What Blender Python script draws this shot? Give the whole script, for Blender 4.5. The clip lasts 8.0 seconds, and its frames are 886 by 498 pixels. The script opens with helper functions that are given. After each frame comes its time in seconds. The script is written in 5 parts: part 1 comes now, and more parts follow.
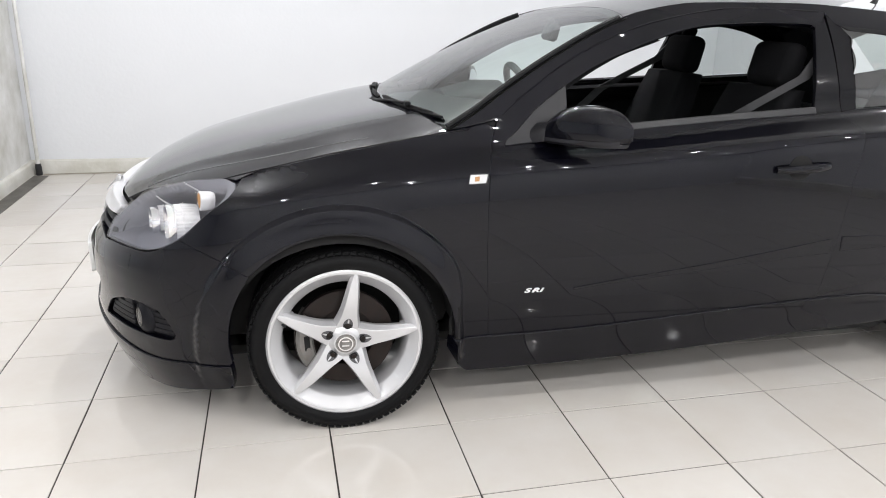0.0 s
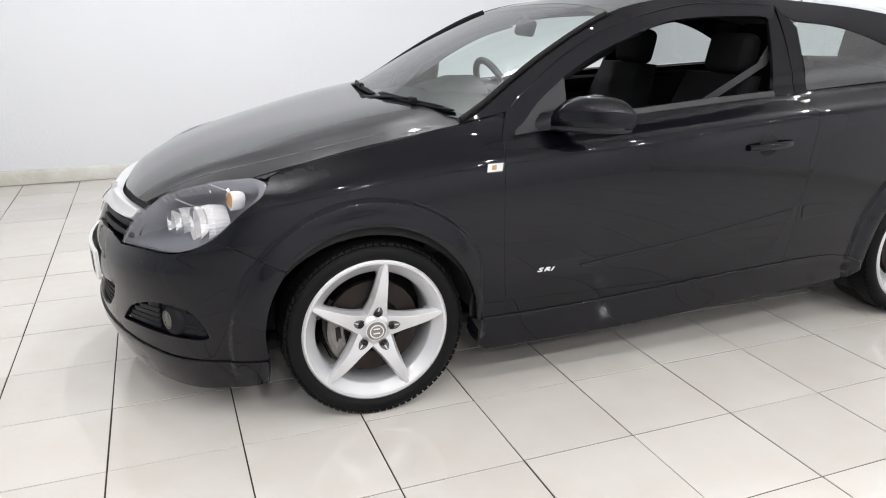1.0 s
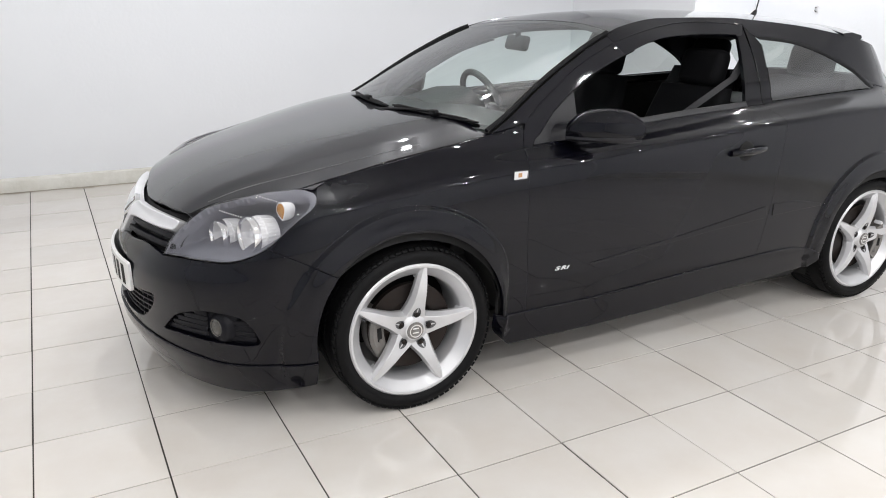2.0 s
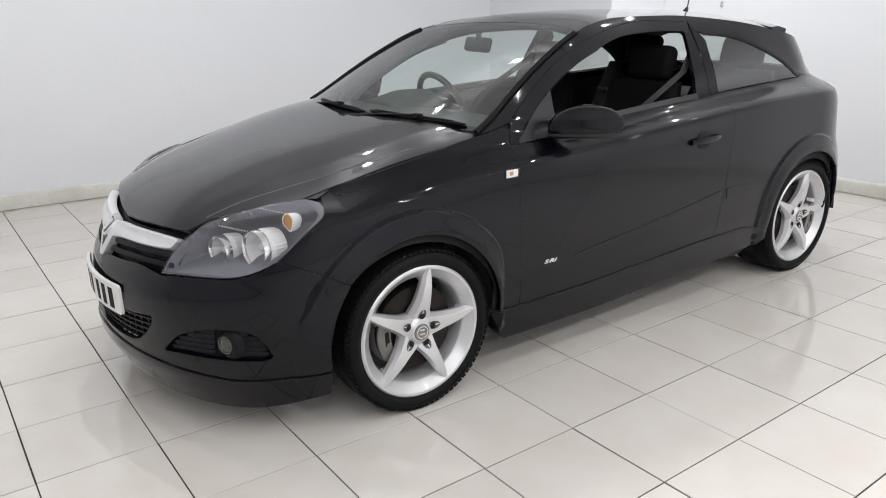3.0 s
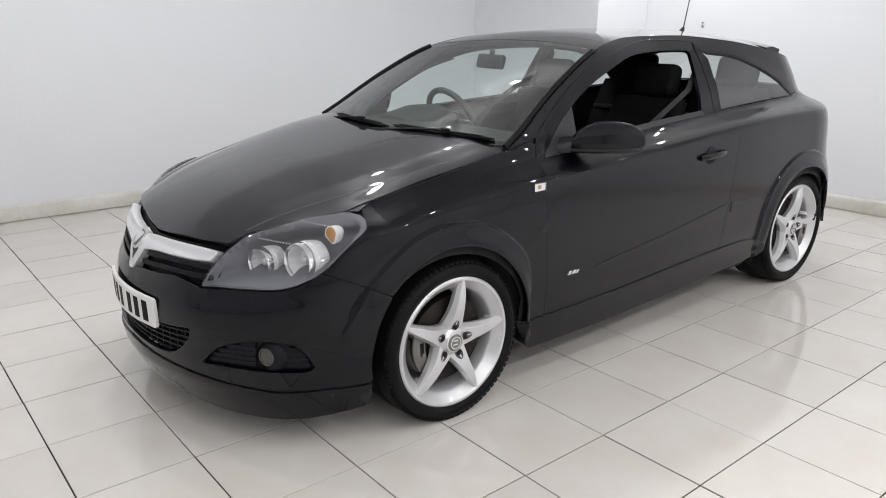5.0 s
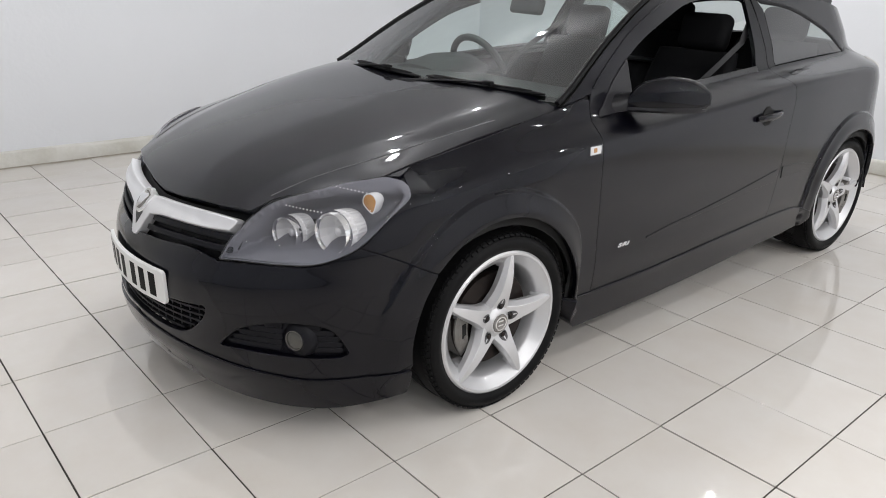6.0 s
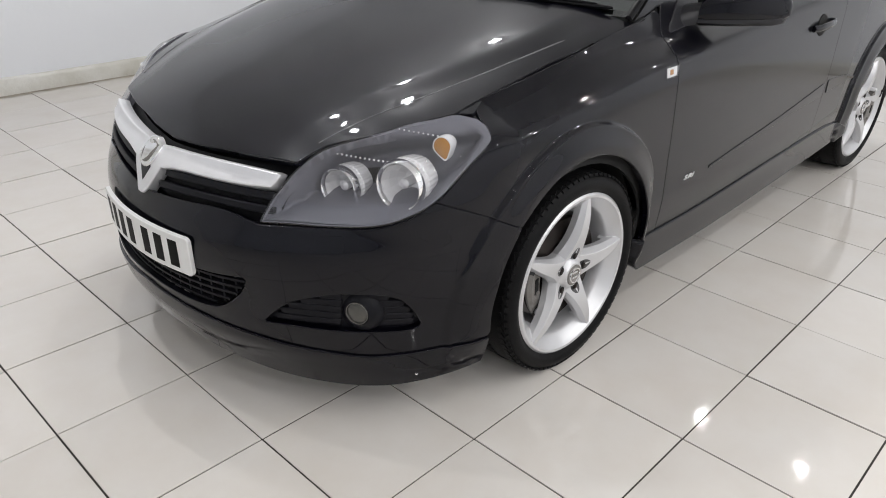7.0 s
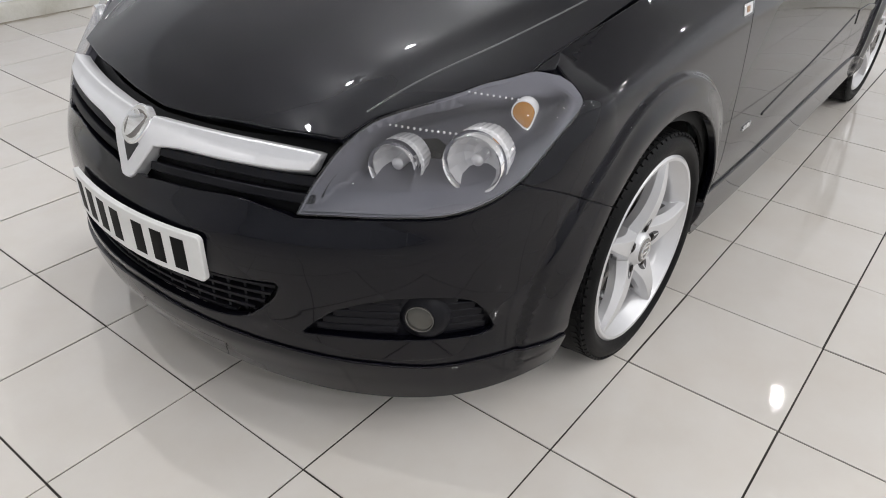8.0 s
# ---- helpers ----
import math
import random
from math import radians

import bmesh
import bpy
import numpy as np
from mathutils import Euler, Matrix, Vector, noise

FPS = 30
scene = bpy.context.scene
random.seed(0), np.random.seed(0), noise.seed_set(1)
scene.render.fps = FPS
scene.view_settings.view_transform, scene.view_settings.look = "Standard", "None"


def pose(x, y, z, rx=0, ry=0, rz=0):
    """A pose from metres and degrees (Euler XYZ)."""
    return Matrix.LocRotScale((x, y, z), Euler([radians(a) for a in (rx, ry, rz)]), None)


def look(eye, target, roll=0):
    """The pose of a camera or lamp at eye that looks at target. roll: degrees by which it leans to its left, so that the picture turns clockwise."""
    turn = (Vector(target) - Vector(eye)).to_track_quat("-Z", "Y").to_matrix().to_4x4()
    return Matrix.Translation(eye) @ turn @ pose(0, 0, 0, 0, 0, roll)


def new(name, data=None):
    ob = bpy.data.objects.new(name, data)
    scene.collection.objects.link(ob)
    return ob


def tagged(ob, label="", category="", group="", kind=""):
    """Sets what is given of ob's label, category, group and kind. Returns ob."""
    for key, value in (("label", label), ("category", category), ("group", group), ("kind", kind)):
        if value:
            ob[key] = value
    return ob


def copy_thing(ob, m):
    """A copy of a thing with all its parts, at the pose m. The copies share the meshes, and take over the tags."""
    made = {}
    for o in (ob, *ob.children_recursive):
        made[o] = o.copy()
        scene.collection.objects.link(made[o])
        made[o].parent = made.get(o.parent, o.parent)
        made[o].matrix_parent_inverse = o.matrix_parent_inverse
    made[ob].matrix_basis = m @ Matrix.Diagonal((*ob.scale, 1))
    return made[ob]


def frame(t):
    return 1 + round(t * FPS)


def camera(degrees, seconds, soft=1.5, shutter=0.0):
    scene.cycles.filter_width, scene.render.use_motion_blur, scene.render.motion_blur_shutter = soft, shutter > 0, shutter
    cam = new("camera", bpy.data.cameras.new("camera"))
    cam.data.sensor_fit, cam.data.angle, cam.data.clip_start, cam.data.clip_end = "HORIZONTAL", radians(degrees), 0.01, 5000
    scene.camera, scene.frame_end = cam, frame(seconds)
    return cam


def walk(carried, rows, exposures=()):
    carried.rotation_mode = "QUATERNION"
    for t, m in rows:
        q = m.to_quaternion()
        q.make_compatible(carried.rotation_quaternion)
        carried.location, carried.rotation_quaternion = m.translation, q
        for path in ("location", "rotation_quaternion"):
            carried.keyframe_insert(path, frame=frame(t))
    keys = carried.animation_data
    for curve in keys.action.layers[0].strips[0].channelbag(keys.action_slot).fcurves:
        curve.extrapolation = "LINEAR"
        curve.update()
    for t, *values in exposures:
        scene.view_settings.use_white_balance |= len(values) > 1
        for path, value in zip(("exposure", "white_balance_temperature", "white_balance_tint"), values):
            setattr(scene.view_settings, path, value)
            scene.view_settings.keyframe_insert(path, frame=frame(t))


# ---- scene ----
cam = camera(61.7, 8.0, soft=1.0)
PATH = [
    (0, (-0.146, -3.135, 1.368), (0.253, -1.274, 0.755), 1.2),
    (0.5, (-0.359, -3.169, 1.373), (0.159, -1.33, 0.78), 1.8),
    (1, (-0.576, -3.157, 1.37), (0.079, -1.371, 0.753), 0.3),
    (2.3, (-1.167, -3.124, 1.439), (-0.218, -1.467, 0.843), 0.8),
    (2.5, (-1.238, -3.087, 1.426), (-0.236, -1.458, 0.84), 0.3),
    (3, (-1.376, -2.99, 1.443), (-0.274, -1.436, 0.834), -0.4),
    (3.5, (-1.505, -2.952, 1.455), (-0.349, -1.425, 0.881), -1.3),
    (4, (-1.593, -2.945, 1.454), (-0.401, -1.438, 0.901), 0.0),
    (4.5, (-1.622, -2.937, 1.452), (-0.436, -1.424, 0.898), 0.1),
    (4.7, (-1.622, -2.928, 1.452), (-0.440, -1.415, 0.897), 0.2),
    (5.8, (-1.601, -2.575, 1.45), (-0.38, -1.142, 0.775), 1.3),
    (6, (-1.596, -2.491, 1.424), (-0.389, -1.058, 0.723), 1.8),
    (6.5, (-1.614, -2.238, 1.387), (-0.379, -0.892, 0.574), 1.2),
    (7, (-1.651, -1.984, 1.381), (-0.382, -0.729, 0.479), 1.2),
    (7.5, (-1.627, -1.726, 1.351), (-0.337, -0.549, 0.376), 0.5),
    (8, (-1.604, -1.497, 1.326), (-0.27, -0.448, 0.268), 1.9),
]
walk(cam, [(t, look(eye, target, roll)) for t, eye, target, roll in PATH],
     [(0.0, 0.0), (1.0, -0.05), (2.5, -0.3), (3.5, -0.45), (8.0, -0.45)])

# ---- light ----
world = bpy.data.worlds.new("world")
world.use_nodes = True
world.node_tree.nodes["Background"].inputs[0].default_value = (0.75, 0.8, 0.9, 1)
world.node_tree.nodes["Background"].inputs[1].default_value = 0.02
scene.world = world
CEILING = 2.8
LAMP_WATTS, BACK_WATTS, SIDE_WATTS, NEAR_WATTS = 52, 19, 6.5, 6.8
LAMPS = [(-2.07 + 0.87 * i, 0.88) for i in range(5)] + [(3.58, -0.87 + 0.87 * i) for i in range(3)]
LAMPS += [(4.12, 0.82), (3.85, 1.37), (4.45, 1.30)] + [(-2.2 + 1.15 * i, -2.35) for i in range(6)]
LAMPS += [(x, -4.6 + 1.7 * i) for x in (-4.4, -6.0) for i in range(4)]
LAMPS += [(-2.8 + 1.1 * i, -3.8) for i in range(7)] + [(-2.7 + 1.7 * i, -5.3) for i in range(5)]


# ---- materials ----
def material(name, color, rough=0.5, metal=0.0, coat=0.0, bump=0.0, bump_scale=80.0, vary=0.0, vary_scale=3.0, vary_to=None,
             island=0.0, spec=0.5, coat_rough=0.02, sheen=0.0, rough_vary=0.0, shine=(1, 1, 1), coat_ior=1.5):
    """Surface with two scales of variation: broad stains (vary) and fine relief (bump)."""
    m = bpy.data.materials.new(name)
    m.use_nodes = True
    nt = m.node_tree
    b = nt.nodes["Principled BSDF"]
    b.inputs["Base Color"].default_value = (*color, 1)
    b.inputs["Roughness"].default_value = rough
    b.inputs["Metallic"].default_value = metal
    b.inputs["Specular IOR Level"].default_value = spec
    b.inputs["Specular Tint"].default_value = (*shine, 1)
    b.inputs["Coat Weight"].default_value = coat
    b.inputs["Coat Roughness"].default_value = coat_rough
    b.inputs["Coat IOR"].default_value = coat_ior
    b.inputs["Sheen Weight"].default_value = sheen
    geo = nt.nodes.new("ShaderNodeNewGeometry")
    if vary or rough_vary:
        noise1 = nt.nodes.new("ShaderNodeTexNoise")
        noise1.inputs["Scale"].default_value = vary_scale
        noise1.inputs["Detail"].default_value = 6
        noise1.inputs["Roughness"].default_value = 0.6
        nt.links.new(geo.outputs["Position"], noise1.inputs["Vector"])
    if vary:
        span = nt.nodes.new("ShaderNodeMapRange")
        span.inputs["From Min"].default_value, span.inputs["From Max"].default_value = 0.35, 0.75
        span.inputs["To Min"].default_value, span.inputs["To Max"].default_value = 0.0, vary
        nt.links.new(noise1.outputs["Fac"], span.inputs["Value"])
        mix = nt.nodes.new("ShaderNodeMix")
        mix.data_type = "RGBA"
        mix.inputs[6].default_value = (*color, 1)
        mix.inputs[7].default_value = (*(vary_to or [c * 0.6 for c in color]), 1)
        nt.links.new(span.outputs["Result"], mix.inputs[0])
        out = mix.outputs[2]
        if island:
            info = nt.nodes.new("ShaderNodeObjectInfo")
            hsv = nt.nodes.new("ShaderNodeHueSaturation")
            val = nt.nodes.new("ShaderNodeMapRange")
            val.inputs["To Min"].default_value, val.inputs["To Max"].default_value = 1 - island, 1 + island
            nt.links.new(info.outputs["Random"], val.inputs["Value"])
            nt.links.new(val.outputs["Result"], hsv.inputs["Value"])
            nt.links.new(out, hsv.inputs["Color"])
            out = hsv.outputs["Color"]
        nt.links.new(out, b.inputs["Base Color"])
    if rough_vary:
        span = nt.nodes.new("ShaderNodeMapRange")
        span.inputs["From Min"].default_value, span.inputs["From Max"].default_value = 0.3, 0.7
        span.inputs["To Min"].default_value, span.inputs["To Max"].default_value = rough, rough + rough_vary
        nt.links.new(noise1.outputs["Fac"], span.inputs["Value"])
        nt.links.new(span.outputs["Result"], b.inputs["Roughness"])
    if bump:
        noise2 = nt.nodes.new("ShaderNodeTexNoise")
        noise2.inputs["Scale"].default_value = bump_scale
        noise2.inputs["Detail"].default_value = 4
        nt.links.new(geo.outputs["Position"], noise2.inputs["Vector"])
        bp = nt.nodes.new("ShaderNodeBump")
        bp.inputs["Strength"].default_value = bump
        bp.inputs["Distance"].default_value = 0.01
        nt.links.new(noise2.outputs["Fac"], bp.inputs["Height"])
        nt.links.new(bp.outputs["Normal"], b.inputs["Normal"])
    return m


def glass(name, tint, gloss=0.04, rough=0.0):
    """A thin pane: clear, with gloss that grows towards grazing angles."""
    m = bpy.data.materials.new(name)
    m.use_nodes = True
    nt = m.node_tree
    nt.nodes.remove(nt.nodes["Principled BSDF"])
    lw = nt.nodes.new("ShaderNodeLayerWeight")
    power = nt.nodes.new("ShaderNodeMath")
    power.operation, power.inputs[1].default_value = "POWER", 5.0
    span = nt.nodes.new("ShaderNodeMapRange")
    span.inputs["To Min"].default_value, span.inputs["To Max"].default_value = gloss, 1.0
    clear = nt.nodes.new("ShaderNodeBsdfTransparent")
    clear.inputs[0].default_value = (*tint, 1)
    shine = nt.nodes.new("ShaderNodeBsdfGlossy")
    shine.inputs["Roughness"].default_value = rough
    mix = nt.nodes.new("ShaderNodeMixShader")
    nt.links.new(lw.outputs["Facing"], power.inputs[0])
    nt.links.new(power.outputs[0], span.inputs["Value"])
    nt.links.new(span.outputs["Result"], mix.inputs[0])
    nt.links.new(clear.outputs[0], mix.inputs[1])
    nt.links.new(shine.outputs[0], mix.inputs[2])
    nt.links.new(mix.outputs[0], nt.nodes["Material Output"].inputs[0])
    return m


def glow(name, color, strength):
    m = bpy.data.materials.new(name)
    m.use_nodes = True
    b = m.node_tree.nodes["Principled BSDF"]
    b.inputs["Base Color"].default_value = (*color, 1)
    b.inputs["Emission Color"].default_value = (*color, 1)
    b.inputs["Emission Strength"].default_value = strength
    return m


PAINT = material("black_paint", (0.0023, 0.0023, 0.0050), rough=0.40, metal=0.3, coat=1.0, coat_rough=0.030, coat_ior=1.345, spec=0.05)
# paler, rougher body paint: the highlight along a crease put into the colour
CREASE_GLINT = material("crease_glint_paint", (0.02, 0.02, 0.024), rough=0.34, spec=0.9, coat=0.5)
SATIN = material("satin_black_plastic", (0.012, 0.012, 0.014), rough=0.38, bump=0.08, bump_scale=900, vary=0.4, vary_to=(0.02, 0.02, 0.022))
PILLAR = material("satin_pillar_film", (0.005, 0.005, 0.007), rough=0.07, spec=0.3, bump=0.02, bump_scale=700)
SAIL = material("grey_black_plastic", (0.010, 0.0098, 0.0125), rough=0.36, spec=0.35, bump=0.06, bump_scale=900)
DARK = material("dark_underbody", (0.006, 0.006, 0.006), rough=0.9)
RUBBER = material("tyre_rubber", (0.005, 0.005, 0.0055), rough=0.5, spec=0.10, bump=0.12, bump_scale=260, vary=0.5, vary_to=(0.009, 0.009, 0.009), vary_scale=14)
SILVER = material("silver_wheel_paint", (0.60, 0.60, 0.615), rough=0.33, metal=0.45, coat=0.5, coat_rough=0.08, vary=0.35, vary_to=(0.50, 0.50, 0.505), vary_scale=9)
CHROME = material("satin_chrome", (0.80, 0.80, 0.82), rough=0.34, metal=0.5, vary=0.3, vary_to=(0.7, 0.7, 0.72), vary_scale=20)
MIRROR = material("bright_chrome", (0.9, 0.9, 0.91), rough=0.05, metal=1.0)
BOWL = material("faceted_reflector", (0.95, 0.95, 0.96), rough=0.10, metal=0.25)
TUBE = material("fluted_chrome", (0.92, 0.92, 0.93), rough=0.18, metal=0.08)
FROST = material("pale_lamp_glass", (0.06, 0.058, 0.05), rough=0.16, metal=0.2, coat=0.5, bump=0.2, bump_scale=300)
SLAT = material("dark_grey_slat", (0.006, 0.006, 0.0085), rough=0.42, spec=0.16, bump=0.05, bump_scale=700)
BLACK = material("matt_black_plastic", (0.005, 0.005, 0.006), rough=0.5, spec=0.15, bump=0.1, bump_scale=700)
STEEL = material("brake_steel", (0.016, 0.013, 0.012), rough=0.5, metal=0.6, vary=0.7, vary_to=(0.026, 0.014, 0.010), vary_scale=25)
ALLOY = material("cast_alloy", (0.22, 0.215, 0.205), rough=0.5, metal=0.5, bump=0.3, bump_scale=300, vary=0.6, vary_to=(0.18, 0.15, 0.13), vary_scale=40)
# darker silver for the bolt pockets, their shade put into the colour
HOLLOW_SHADE = material("spoke_hollow_shade", (0.10, 0.10, 0.105), rough=0.5, metal=0.5, vary=0.4, vary_scale=30)
WINDSCREEN = glass("windscreen_glass", (0.80, 0.925, 0.895), 0.19)
TINTED = glass("tinted_glass", (0.78, 0.83, 0.81), 0.21)
LENS = glass("clear_lamp_cover", (0.94, 0.94, 0.95), 0.09)
LAMP_GREY = material("grey_lamp_lining", (0.17, 0.17, 0.198), rough=0.5, spec=0.2, bump=0.05, bump_scale=500)
AMBER = material("amber_lens", (0.50, 0.23, 0.045), rough=0.2, coat=0.6, bump=0.3, bump_scale=400)
RED = material("red_lens", (0.35, 0.02, 0.02), rough=0.15, coat=0.8)
PLATE = material("white_plate", (0.78, 0.78, 0.77), rough=0.3, coat=0.4, vary=0.3, vary_to=(0.66, 0.66, 0.65), vary_scale=30)
INK = material("black_plate_ink", (0.006, 0.006, 0.006), rough=0.45, spec=0.06)
FABRIC = material("dark_seat_fabric", (0.007, 0.007, 0.008), spec=0.12, rough=0.9)
TRIM = material("dark_cabin_plastic", (0.02, 0.02, 0.022), spec=0.3, rough=0.55, bump=0.2, bump_scale=500)
LEATHER = material("black_leather", (0.018, 0.018, 0.02), rough=0.38, bump=0.25, bump_scale=420)
LINING = material("grey_headliner", (0.06, 0.06, 0.06), rough=0.95, bump=0.2, bump_scale=700)
BELT = material("grey_seat_belt", (0.04, 0.04, 0.043), rough=0.7, bump=0.2, bump_scale=900)
TILE = material("glazed_cream_tile", (0.668, 0.640, 0.606), rough=0.032, coat=0.0, bump=0.05, bump_scale=16, vary=0.6,
                vary_to=(0.60, 0.55, 0.495), vary_scale=3.2, island=0.04, rough_vary=0.025)
GROUT = material("dark_grout", (0.028, 0.025, 0.022), rough=0.9, bump=0.5, bump_scale=200, vary=0.6, vary_to=(0.075, 0.064, 0.052), vary_scale=1.5)
WALL = material("white_wall_paint", (0.775, 0.79, 0.82), rough=0.6, bump=0.12, bump_scale=35, vary=0.25, vary_to=(0.715, 0.735, 0.77), vary_scale=1.1)
SKIRTING = material("worn_cream_skirting", (0.72, 0.71, 0.67), rough=0.45, bump=0.25, bump_scale=40, vary=0.85, vary_to=(0.5, 0.48, 0.41), vary_scale=4)
END_WALL = material("pale_wall_paint", (0.74, 0.78, 0.84), rough=0.6, bump=0.15, bump_scale=30, vary=0.4)
STAINED = material("stained_white_wall", (0.80, 0.80, 0.80), rough=0.6, bump=0.3, bump_scale=30, vary=0.95, vary_to=(0.46, 0.45, 0.40), vary_scale=2.6)
DIRT = material("trodden_floor_dirt", (0.36, 0.325, 0.27), rough=0.6, bump=0.2, bump_scale=90, vary=0.8, vary_to=(0.22, 0.19, 0.15), vary_scale=9)
CEIL = material("white_ceiling_paint", (0.86, 0.87, 0.89), rough=0.9, bump=0.04, bump_scale=30, vary=0.4)
BULB = glow("lamp_glass", (1.0, 0.96, 0.90), 30.0)


# ---- shape of the car body (metres; the car faces -x, front axle at x = 0) ----
WHEELBASE, HUB = 2.614, 0.312
REAR_ARCH = (2.592, 0.330, 0.380)
X0, X1 = -0.25, 2.65          # where the plan begins to round off, front and rear


def pchip(xs, ys):
    """A smooth curve through the knots that keeps their rises and falls."""
    n = len(xs)
    h = [xs[i + 1] - xs[i] for i in range(n - 1)]
    d = [(ys[i + 1] - ys[i]) / h[i] for i in range(n - 1)]
    m = [d[0]] + [0.0] * (n - 2) + [d[-1]]
    for i in range(1, n - 1):
        if d[i - 1] * d[i] > 0:
            a, b = 2 * h[i] + h[i - 1], h[i] + 2 * h[i - 1]
            m[i] = (a + b) / (a / d[i - 1] + b / d[i])

    def curve(x):
        if x <= xs[0]:
            return ys[0] + m[0] * (x - xs[0])
        if x >= xs[-1]:
            return ys[-1] + m[-1] * (x - xs[-1])
        i = 0
        while x > xs[i + 1]:
            i += 1
        t = (x - xs[i]) / h[i]
        return (ys[i] * (1 + 2 * t) * (1 - t) ** 2 + h[i] * m[i] * t * (1 - t) ** 2
                + ys[i + 1] * t * t * (3 - 2 * t) + h[i] * m[i + 1] * t * t * (t - 1))
    return curve


def ramp(a, b, x):
    t = min(1.0, max(0.0, (x - a) / (b - a)))
    return t * t * (3 - 2 * t)


shoulder_z = pchip([-0.5, -0.25, 0.03, 0.37, 0.84, 1.24, 1.78, 2.3, 2.9], [0.735, 0.793, 0.831, 0.868, 0.900, 0.926, 0.966, 0.992, 1.005])
belt_z = pchip([-0.5, -0.3, 0.1, 0.5, 0.56, 1.8, 2.7, 3.0], [0.80, 0.839, 0.925, 0.945, 0.945, 1.031, 1.087, 1.10])
belt_y = pchip([-0.5, -0.3, 0.1, 0.5, 1.2, 1.8, 2.7, 3.0], [0.735, 0.747, 0.737, 0.752, 0.720, 0.687, 0.655, 0.635])
nose_x = pchip([0.14, 0.20, 0.26, 0.32, 0.38, 0.44, 0.50, 0.54, 0.58, 0.66, 0.70, 0.75, 0.84, 0.95],
               [-0.845, -0.875, -0.899, -0.904, -0.903, -0.903, -0.899, -0.889, -0.870, -0.836, -0.796, -0.74, -0.62, -0.5])
tail_x = pchip([0.15, 0.3, 0.5, 0.62, 0.75, 0.95, 1.1, 1.3], [3.28, 3.37, 3.40, 3.40, 3.30, 3.24, 3.17, 3.05])
_cache = {}


hood_c = pchip([-0.82, -0.77, -0.70, -0.55, -0.30, 0.0, 0.2, 0.5], [0.66, 0.705, 0.762, 0.838, 0.915, 0.985, 1.025, 1.07])
hood_d = pchip([-0.8, -0.667, -0.3, 0.2, 0.5], [0.11, 0.105, 0.08, 0.07, 0.065])
hood_edge = pchip([-0.45, -0.25, 0.0, 0.2, 0.45], [0.62, 0.69, 0.71, 0.728, 0.728])


def hood(x, y):
    """Bonnet, with a raised middle between two creases."""
    ay = abs(y)
    crease = 0.47 + 0.19 * ramp(-0.75, 0.1, x)
    lift = 0.006 * ramp(-0.75, -0.55, x)
    z = hood_c(x) - (hood_d(x) - lift) * (ay / 0.745) ** (2.6 + 2.0 * ramp(-0.4, 0.15, x)) - lift * ramp(crease - 0.09, crease + 0.004, ay)
    return Vector((x, y, z))


def mixed(a, b, t):
    return a + (b - a) * t


def section(x):
    """Half width over height at the station x, before the ends round off."""
    k = round(x, 4)
    if k not in _cache:
        zs, zb, yb = shoulder_z(x), belt_z(x), belt_y(x)
        z2, y2 = zb + 0.10, yb - 0.042
        if x < 0.5:
            yt, m = hood_edge(max(x, -0.45)), ramp(-0.25, 0.5, x)
            zt = hood(max(x, -0.45), yt)[2]
            zb, yb = mixed(zt - 0.02, zb, m), mixed(yt + 0.035, yb, m)
            z2, y2 = mixed(zt, z2, m), mixed(yt, y2, m)
            zs = min(zs, zb - 0.05)
        f = 1 - 0.012 * ramp(2.0, 2.7, x)
        top = 0.53 + 0.07 * ramp(1.6, 0.9, x)
        _cache[k] = pchip([0.10, 0.17, 0.29, 0.44, 0.60, zs - 0.07, zs - 0.009, zs + 0.009, zb, z2, 1.345, 1.45],
                          [0.815 * f, 0.827 * f, 0.837 * f, 0.853 * f, 0.854 * f, 0.847 * f, 0.836 * f, 0.826 * f, yb, y2, top, top - 0.07])
    return _cache[k]


def flare_edge(cx, x, z):
    """Radius of a lip's outer edge about the wheel at cx."""
    return 0.465 - (0.055 * ramp(0.62, 0.36, z) if 0 < x - cx and cx < 1 else 0)


def flare(x, z):
    """The raised lips round the wheel arches."""
    out = 0.0
    for cx, cz in ((0.0, HUB), (REAR_ARCH[0], REAR_ARCH[1])):
        r = math.hypot(x - cx, z - cz)
        edge = flare_edge(cx, x, z)
        out = max(out, (0.013 * ramp(edge + 0.008, edge - 0.006, r) + 0.013 * ramp(edge, 0.390, r)) * ramp(0.14, 0.3, z))
    return out


def width(x, z):
    """Half width of the body side at x and height z."""
    n = 2.4
    if x < X0:
        a = X0 - nose_x(z)
        q = min(1.0, (X0 - x) / a)
        w = section(X0)(z) * math.sqrt(1 - q * q)
    elif x > X1:
        a = tail_x(z) - X1
        q = min(1.0, (x - X1) / a)
        w = section(x)(z) * (1 - q ** n) ** (1 / n)
    else:
        w = section(x)(z)
    return w + flare(x, z)


def side(x, z):
    return Vector((x, -width(x, z), z))


NS = 1.10  # length of the rounded nose, unrolled


def nose(s, z):
    """The nose, unrolled: s runs from the middle (0) to where the straight side begins (NS)."""
    p = s / NS * math.pi / 2
    c, d = max(0.0, math.cos(p)), max(-1.0, math.sin(p))
    x = X0 - (X0 - nose_x(z)) * c
    y = section(X0)(z) * d
    return Vector((x, -y - math.copysign(flare(x, z), d) * ramp(0.55, 0.8, s / NS), z))


def ny(y, z):
    """Unrolled place of the nose point at distance y from the middle."""
    return (math.copysign(NS * 2 / math.pi * math.asin(min(1.0, abs(y) / section(X0)(z))), y), z)


